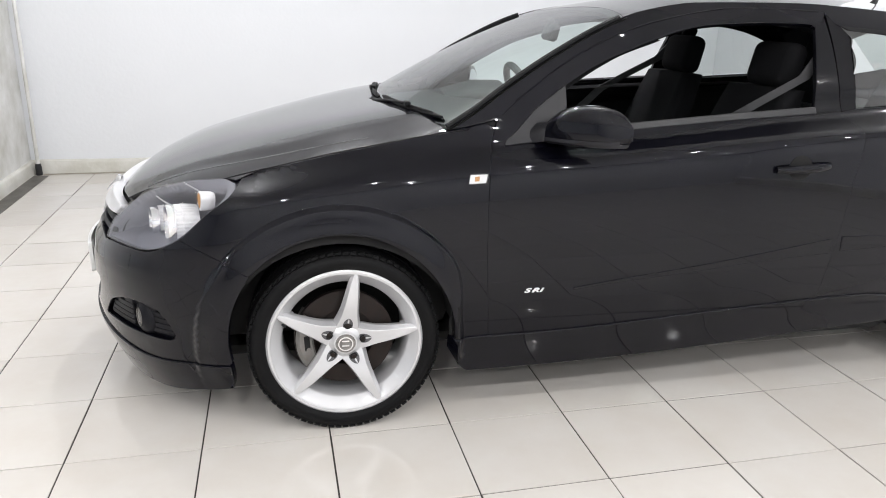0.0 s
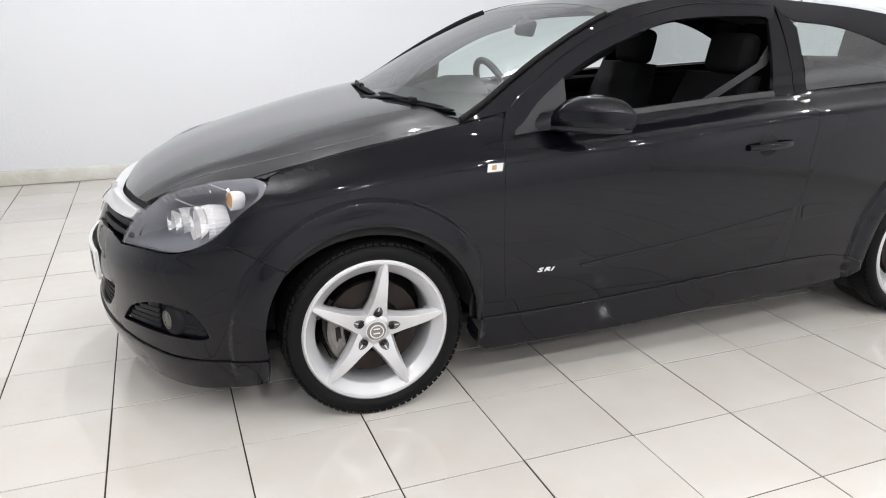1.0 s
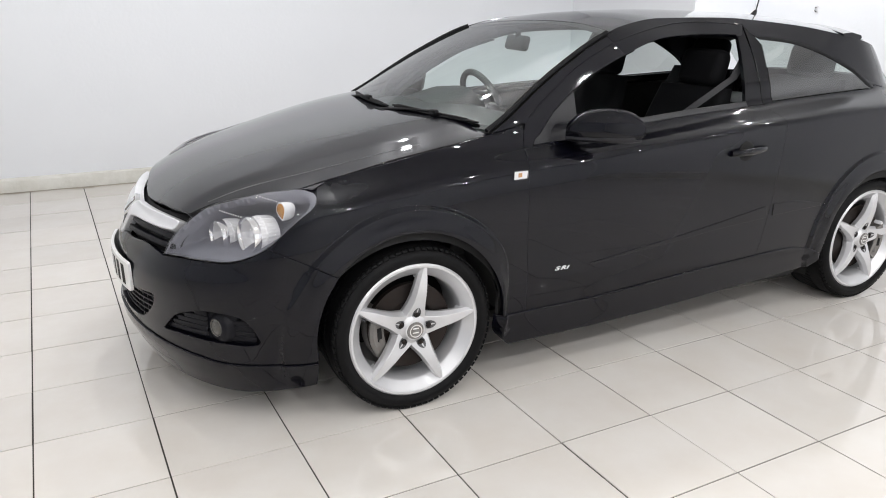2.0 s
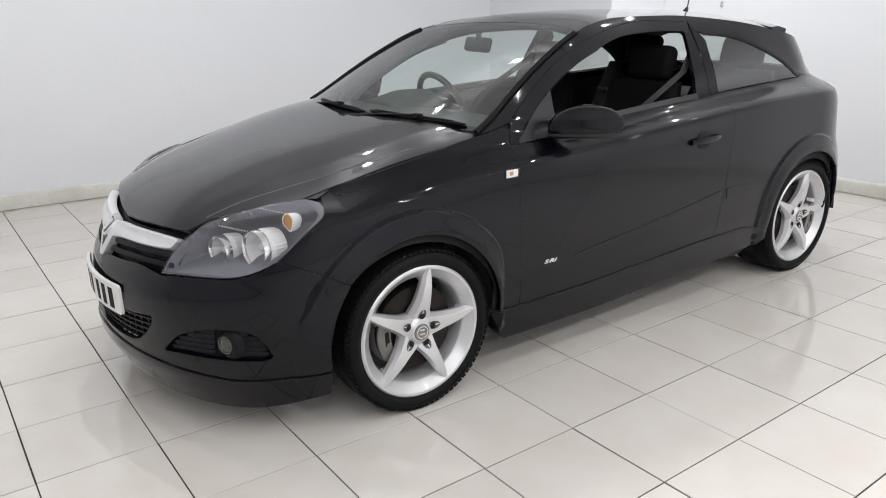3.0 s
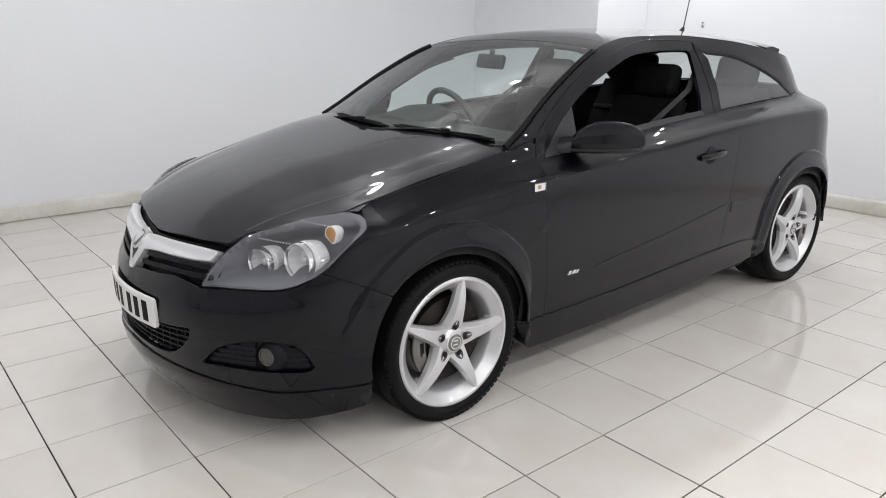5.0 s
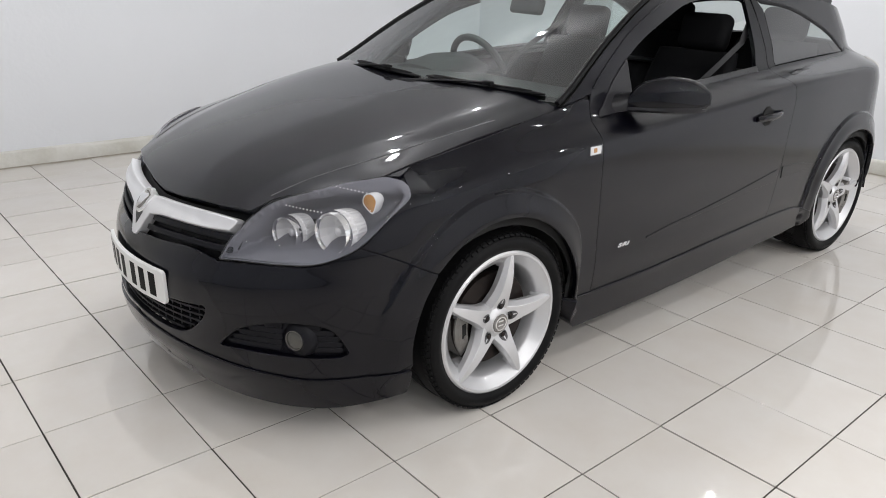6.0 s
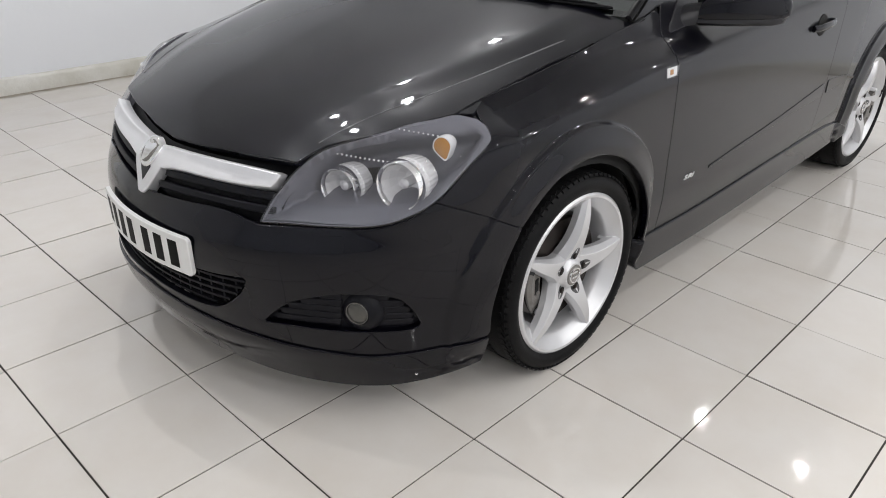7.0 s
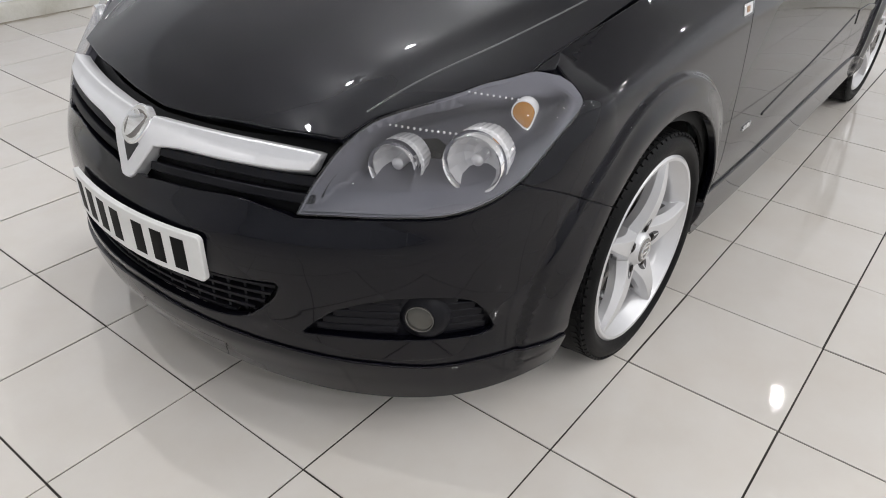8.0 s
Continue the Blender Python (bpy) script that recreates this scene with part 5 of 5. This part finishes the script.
for y0, y1, hinge_y, foot_y in ((-0.675, -0.16, -0.465, 0.02), (-0.13, 0.40, 0.09, 0.52)):
    wip = new("windscreen_wiper")
    wip.parent = car
    tagged(wip, "black windscreen wiper resting on the foot of the windscreen")
    line = [mixed(y0, y1, i / 12) for i in range(13)]
    blade = [on_screen(y, 0.030 + 0.012 * (y - y0) / (y1 - y0), 0.010) for y in line]
    part("blade", tube(blade, [0.005] + [0.0095] * 11 + [0.005], 8, flat=0.8), BLACK, wip)
    part("rubber_lip", tube([p + Vector((0.006, 0, -0.009)) for p in blade], 0.003, 6), RUBBER, wip)
    part("blade_spine", tube([p + Vector((-0.004, 0, 0.008)) for p in blade[1:-1]], [0.002] + [0.0045] * 9 + [0.002], 8), BLACK, wip)
    hinge = on_screen(hinge_y, 0.036, 0.026)
    foot = on_screen(foot_y, -0.015, 0.004)
    part("arm", tube([hinge, hinge.lerp(foot, 0.3) + Vector((-0.004, 0, 0.004)), hinge.lerp(foot, 0.7) + Vector((-0.006, 0, 0.002)), foot], [0.0065, 0.008, 0.010, 0.013], 8, flat=0.6), BLACK, wip)
    part("hinge", box(-0.010, 0.010, -0.024, 0.024, -0.012, 0.006, 0.004), BLACK, wip, m=Matrix.Translation(hinge))
    part("pivot", turned([(0.015, 0.0), (0.015, 0.014), (0.010, 0.020), (0.0005, 0.021)], 16, "Z"), SATIN, wip, m=Matrix.Translation(foot - Vector((0, 0, 0.012))))
aer = new("aerial")
aer.parent = car
tagged(aer, "thin black roof aerial")
part("aerial_foot", tube([(2.49, 0, 1.408), (2.51, 0, 1.436), (2.525, 0, 1.458)], [0.022, 0.016, 0.008], 12), SATIN, aer)
part("aerial_rod", tube([(2.523, 0, 1.450), (2.56, 0, 1.62), (2.60, 0, 1.80)], [0.004, 0.003, 0.0025], 8), SATIN, aer)

# ---- cabin ----
part("dashboard", lofted([[Vector((x, y, z)) for x, z in ((0.27 + 0.14 * (y / 0.64) ** 4, 0.985 - 0.015 * (y / 0.64) ** 4), (0.55, 1.005 - 0.02 * (y / 0.66) ** 2), (0.80, 0.985), (0.90, 0.93), (0.88, 0.80), (0.80, 0.55), (0.25, 0.5))] for y in (-0.64, -0.5, -0.25, 0.0, 0.25, 0.5, 0.64)]), TRIM, car, "black moulded dashboard", smooth=50)
part("binnacle", lofted([[Vector((x, 0.34 + w * math.cos(a), 0.985 + h * math.sin(a))) for a in [math.pi * i / 10 for i in range(11)]] for x, w, h in ((0.56, 0.16, 0.03), (0.72, 0.19, 0.075), (0.84, 0.18, 0.075), (0.86, 0.16, 0.05))]), TRIM, car, smooth=50)
sw = new("steering_wheel")
sw.parent = car
tagged(sw, "black leather steering wheel")
swm = Matrix.Translation((0.98, 0.36, 0.955)) @ Matrix.Rotation(radians(-24), 4, "Y")
part("wheel_rim", tube([(0, 0.188 * math.cos(2 * math.pi * i / 40), 0.188 * math.sin(2 * math.pi * i / 40)) for i in range(40)], 0.017, 12, closed=True), LEATHER, sw, m=swm)
part("wheel_boss", box(-0.03, 0.02, -0.075, 0.075, -0.065, 0.055, 0.02), TRIM, sw, m=swm)
for a in (0, 180, 270):
    part("wheel_spoke", box(-0.012, 0.010, -0.022, 0.022, 0.04, 0.18, 0.006), TRIM, sw, m=swm @ Matrix.Rotation(radians(a - 90), 4, "X"))
part("steering_column", tube([(0.98, 0.34, 0.955), (0.78, 0.34, 0.87)], 0.045, 14), TRIM, sw)
im = new("interior_mirror")
im.parent = car
tagged(im, "black interior rear-view mirror")
part("mirror_body", box(-0.018, 0.018, -0.118, 0.118, -0.036, 0.036, 0.016, 3), TRIM, im, m=pose(0.985, 0.062, 1.287, 0, 14, -10))
part("mirror_stalk", tube([(0.985, 0.058, 1.30), (0.975, 0.04, 1.342)], 0.014, 10), TRIM, im)


def seat(x, y, wide=0.50, low=0.42):
    st = new("seat")
    st.parent = car
    tagged(st, "dark grey fabric front seat with headrest" if x < 1.8 else "dark grey fabric rear seat")
    part("cushion", box(x - 0.26, x + 0.26, y - wide / 2, y + wide / 2, low, low + 0.16, 0.06, 4), FABRIC, st)
    rows = []
    for i in range(8):
        t = i / 7
        w = wide / 2 * (1 - 0.18 * t ** 3)
        c = Vector((x + 0.24 + 0.20 * t, y, low + 0.10 + 0.58 * t))
        th = 0.085 - 0.03 * t
        rows.append([c + Vector((a * th, b * w, 0)) for a, b in ((-0.55, -0.55), (-1.0, -0.85), (-0.6, -1.0), (0.8, -0.9), (1, 0), (0.8, 0.9), (-0.6, 1.0), (-1.0, 0.85), (-0.55, 0.55), (-0.5, 0))])
    part("backrest", lofted(rows), FABRIC, st, smooth=70)
    part("headrest", box(-0.045, 0.05, -0.13, 0.13, -0.085, 0.09, 0.04, 4), FABRIC, st, m=pose(x + 0.47, y, low + 0.765, 0, 12, 0))
    for dy in (-0.05, 0.05):
        part("headrest_post", tube([(x + 0.455, y + dy, low + 0.66), (x + 0.47, y + dy, low + 0.73)], 0.006, 8), BLACK, st)


seat(1.32, -0.37)
seat(1.32, 0.37)
for y in (-0.36, 0.36):
    seat(2.12, y, 0.56, 0.44)
part("headliner", lofted([[Vector((x, rail_y(x) * 0.96 * v, roof(x, v)[2] - 0.035 - d)) for v in (-1, -0.6, 0, 0.6, 1)] + [Vector((x, rail_y(x) * 0.96 * v, roof(x, v)[2] - 0.045 - d)) for v in (1, 0.6, 0, -0.6, -1)] for x, d in ((1.14, 0.0), (1.5, 0), (2.0, 0), (2.5, 0), (2.8, 0.01))]), LINING, car, smooth=60)
for s in (-1, 1):
    part("seat_belt", lofted([[p + Vector(q) for q in ((-0.022, 0, 0.006), (0.022, 0, -0.006), (0.024, s * 0.004, -0.004), (-0.020, s * 0.004, 0.008))] for p in (Vector((1.84, s * 0.56, 1.235)), Vector((1.77, s * 0.578, 1.152)), Vector((1.60, s * 0.585, 1.066)), Vector((1.46, s * 0.585, 0.992)), Vector((1.36, s * 0.58, 0.90)), Vector((1.30, s * 0.57, 0.80)))]), BELT, car, "grey seat belt webbing")
panel("pillar_trim", side, join(sm([(0.585, 0.975), (0.685, 1.075), (0.78, 1.145), (0.955, 1.236), (1.14, 1.295)]), sm([(1.17, 1.290), (0.985, 1.226), (0.80, 1.125), (0.69, 1.04), (0.63, 0.965)])), FABRIC, car, both=True, cell=0.03, lift=-0.022, rim=0.0, depth=0.008)
panel("door_card", side, join([(0.60, 0.30)], shifted(belt_line, 0.0, 0.022), [(1.86, 0.30)]), FABRIC, car, both=True, cell=0.05, lift=-0.075, rim=0.01, depth=0.03)
part("parcel_shelf", box(2.42, 2.95, -0.60, 0.60, 0.93, 0.955, 0.01), TRIM, car)


# ---- floor tiles ----
def tile_data(cut):
    first = part("tile", tile_mesh(cut), TILE, floor, smooth=8)
    data = first.data
    bpy.data.objects.remove(first)
    return data


whole, narrow = tile_data(0.0), tile_data(NARROW)
rest_v, rest_f = [], []
count = 0
for i in range(-24, 14):
    for j in range(-15, 13):
        o = ACROSS * (i + (NARROW / ACROSS.length if i <= -4 else 0)) + ALONG * j
        if i <= -5:
            o -= ALONG * 0.012
        c = GRID + o + (ACROSS + ALONG) / 2
        if not (FRONT < c.x < RIGHT + 0.1 and BACK < c.y < FAR + 0.1):
            continue
        data = narrow if i == -4 else whole
        if -2.7 < c.x < 3.95 and -2.6 < c.y < 3.0 and not (0.9 < c.x < 4.0 and 1.6 < c.y) and count < 300:
            t = new("tile", data)
            t.parent = floor
            t.matrix_basis = pose(o.x + random.uniform(-0.0006, 0.0006), o.y + random.uniform(-0.0006, 0.0006), random.uniform(-0.0008, 0.0006),
                                  random.uniform(-0.07, 0.07), random.uniform(-0.07, 0.07), random.uniform(-0.06, 0.06))
            count += 1
        else:
            k = len(rest_v)
            o.z = random.uniform(-0.0008, 0.0006)
            rest_v += [v.co + o for v in data.vertices]
            rest_f += [tuple(k + q for q in p.vertices) for p in data.polygons]
tagged(link("tiles", rest_v, rest_f, TILE, floor, flat=True), kind="stuff")
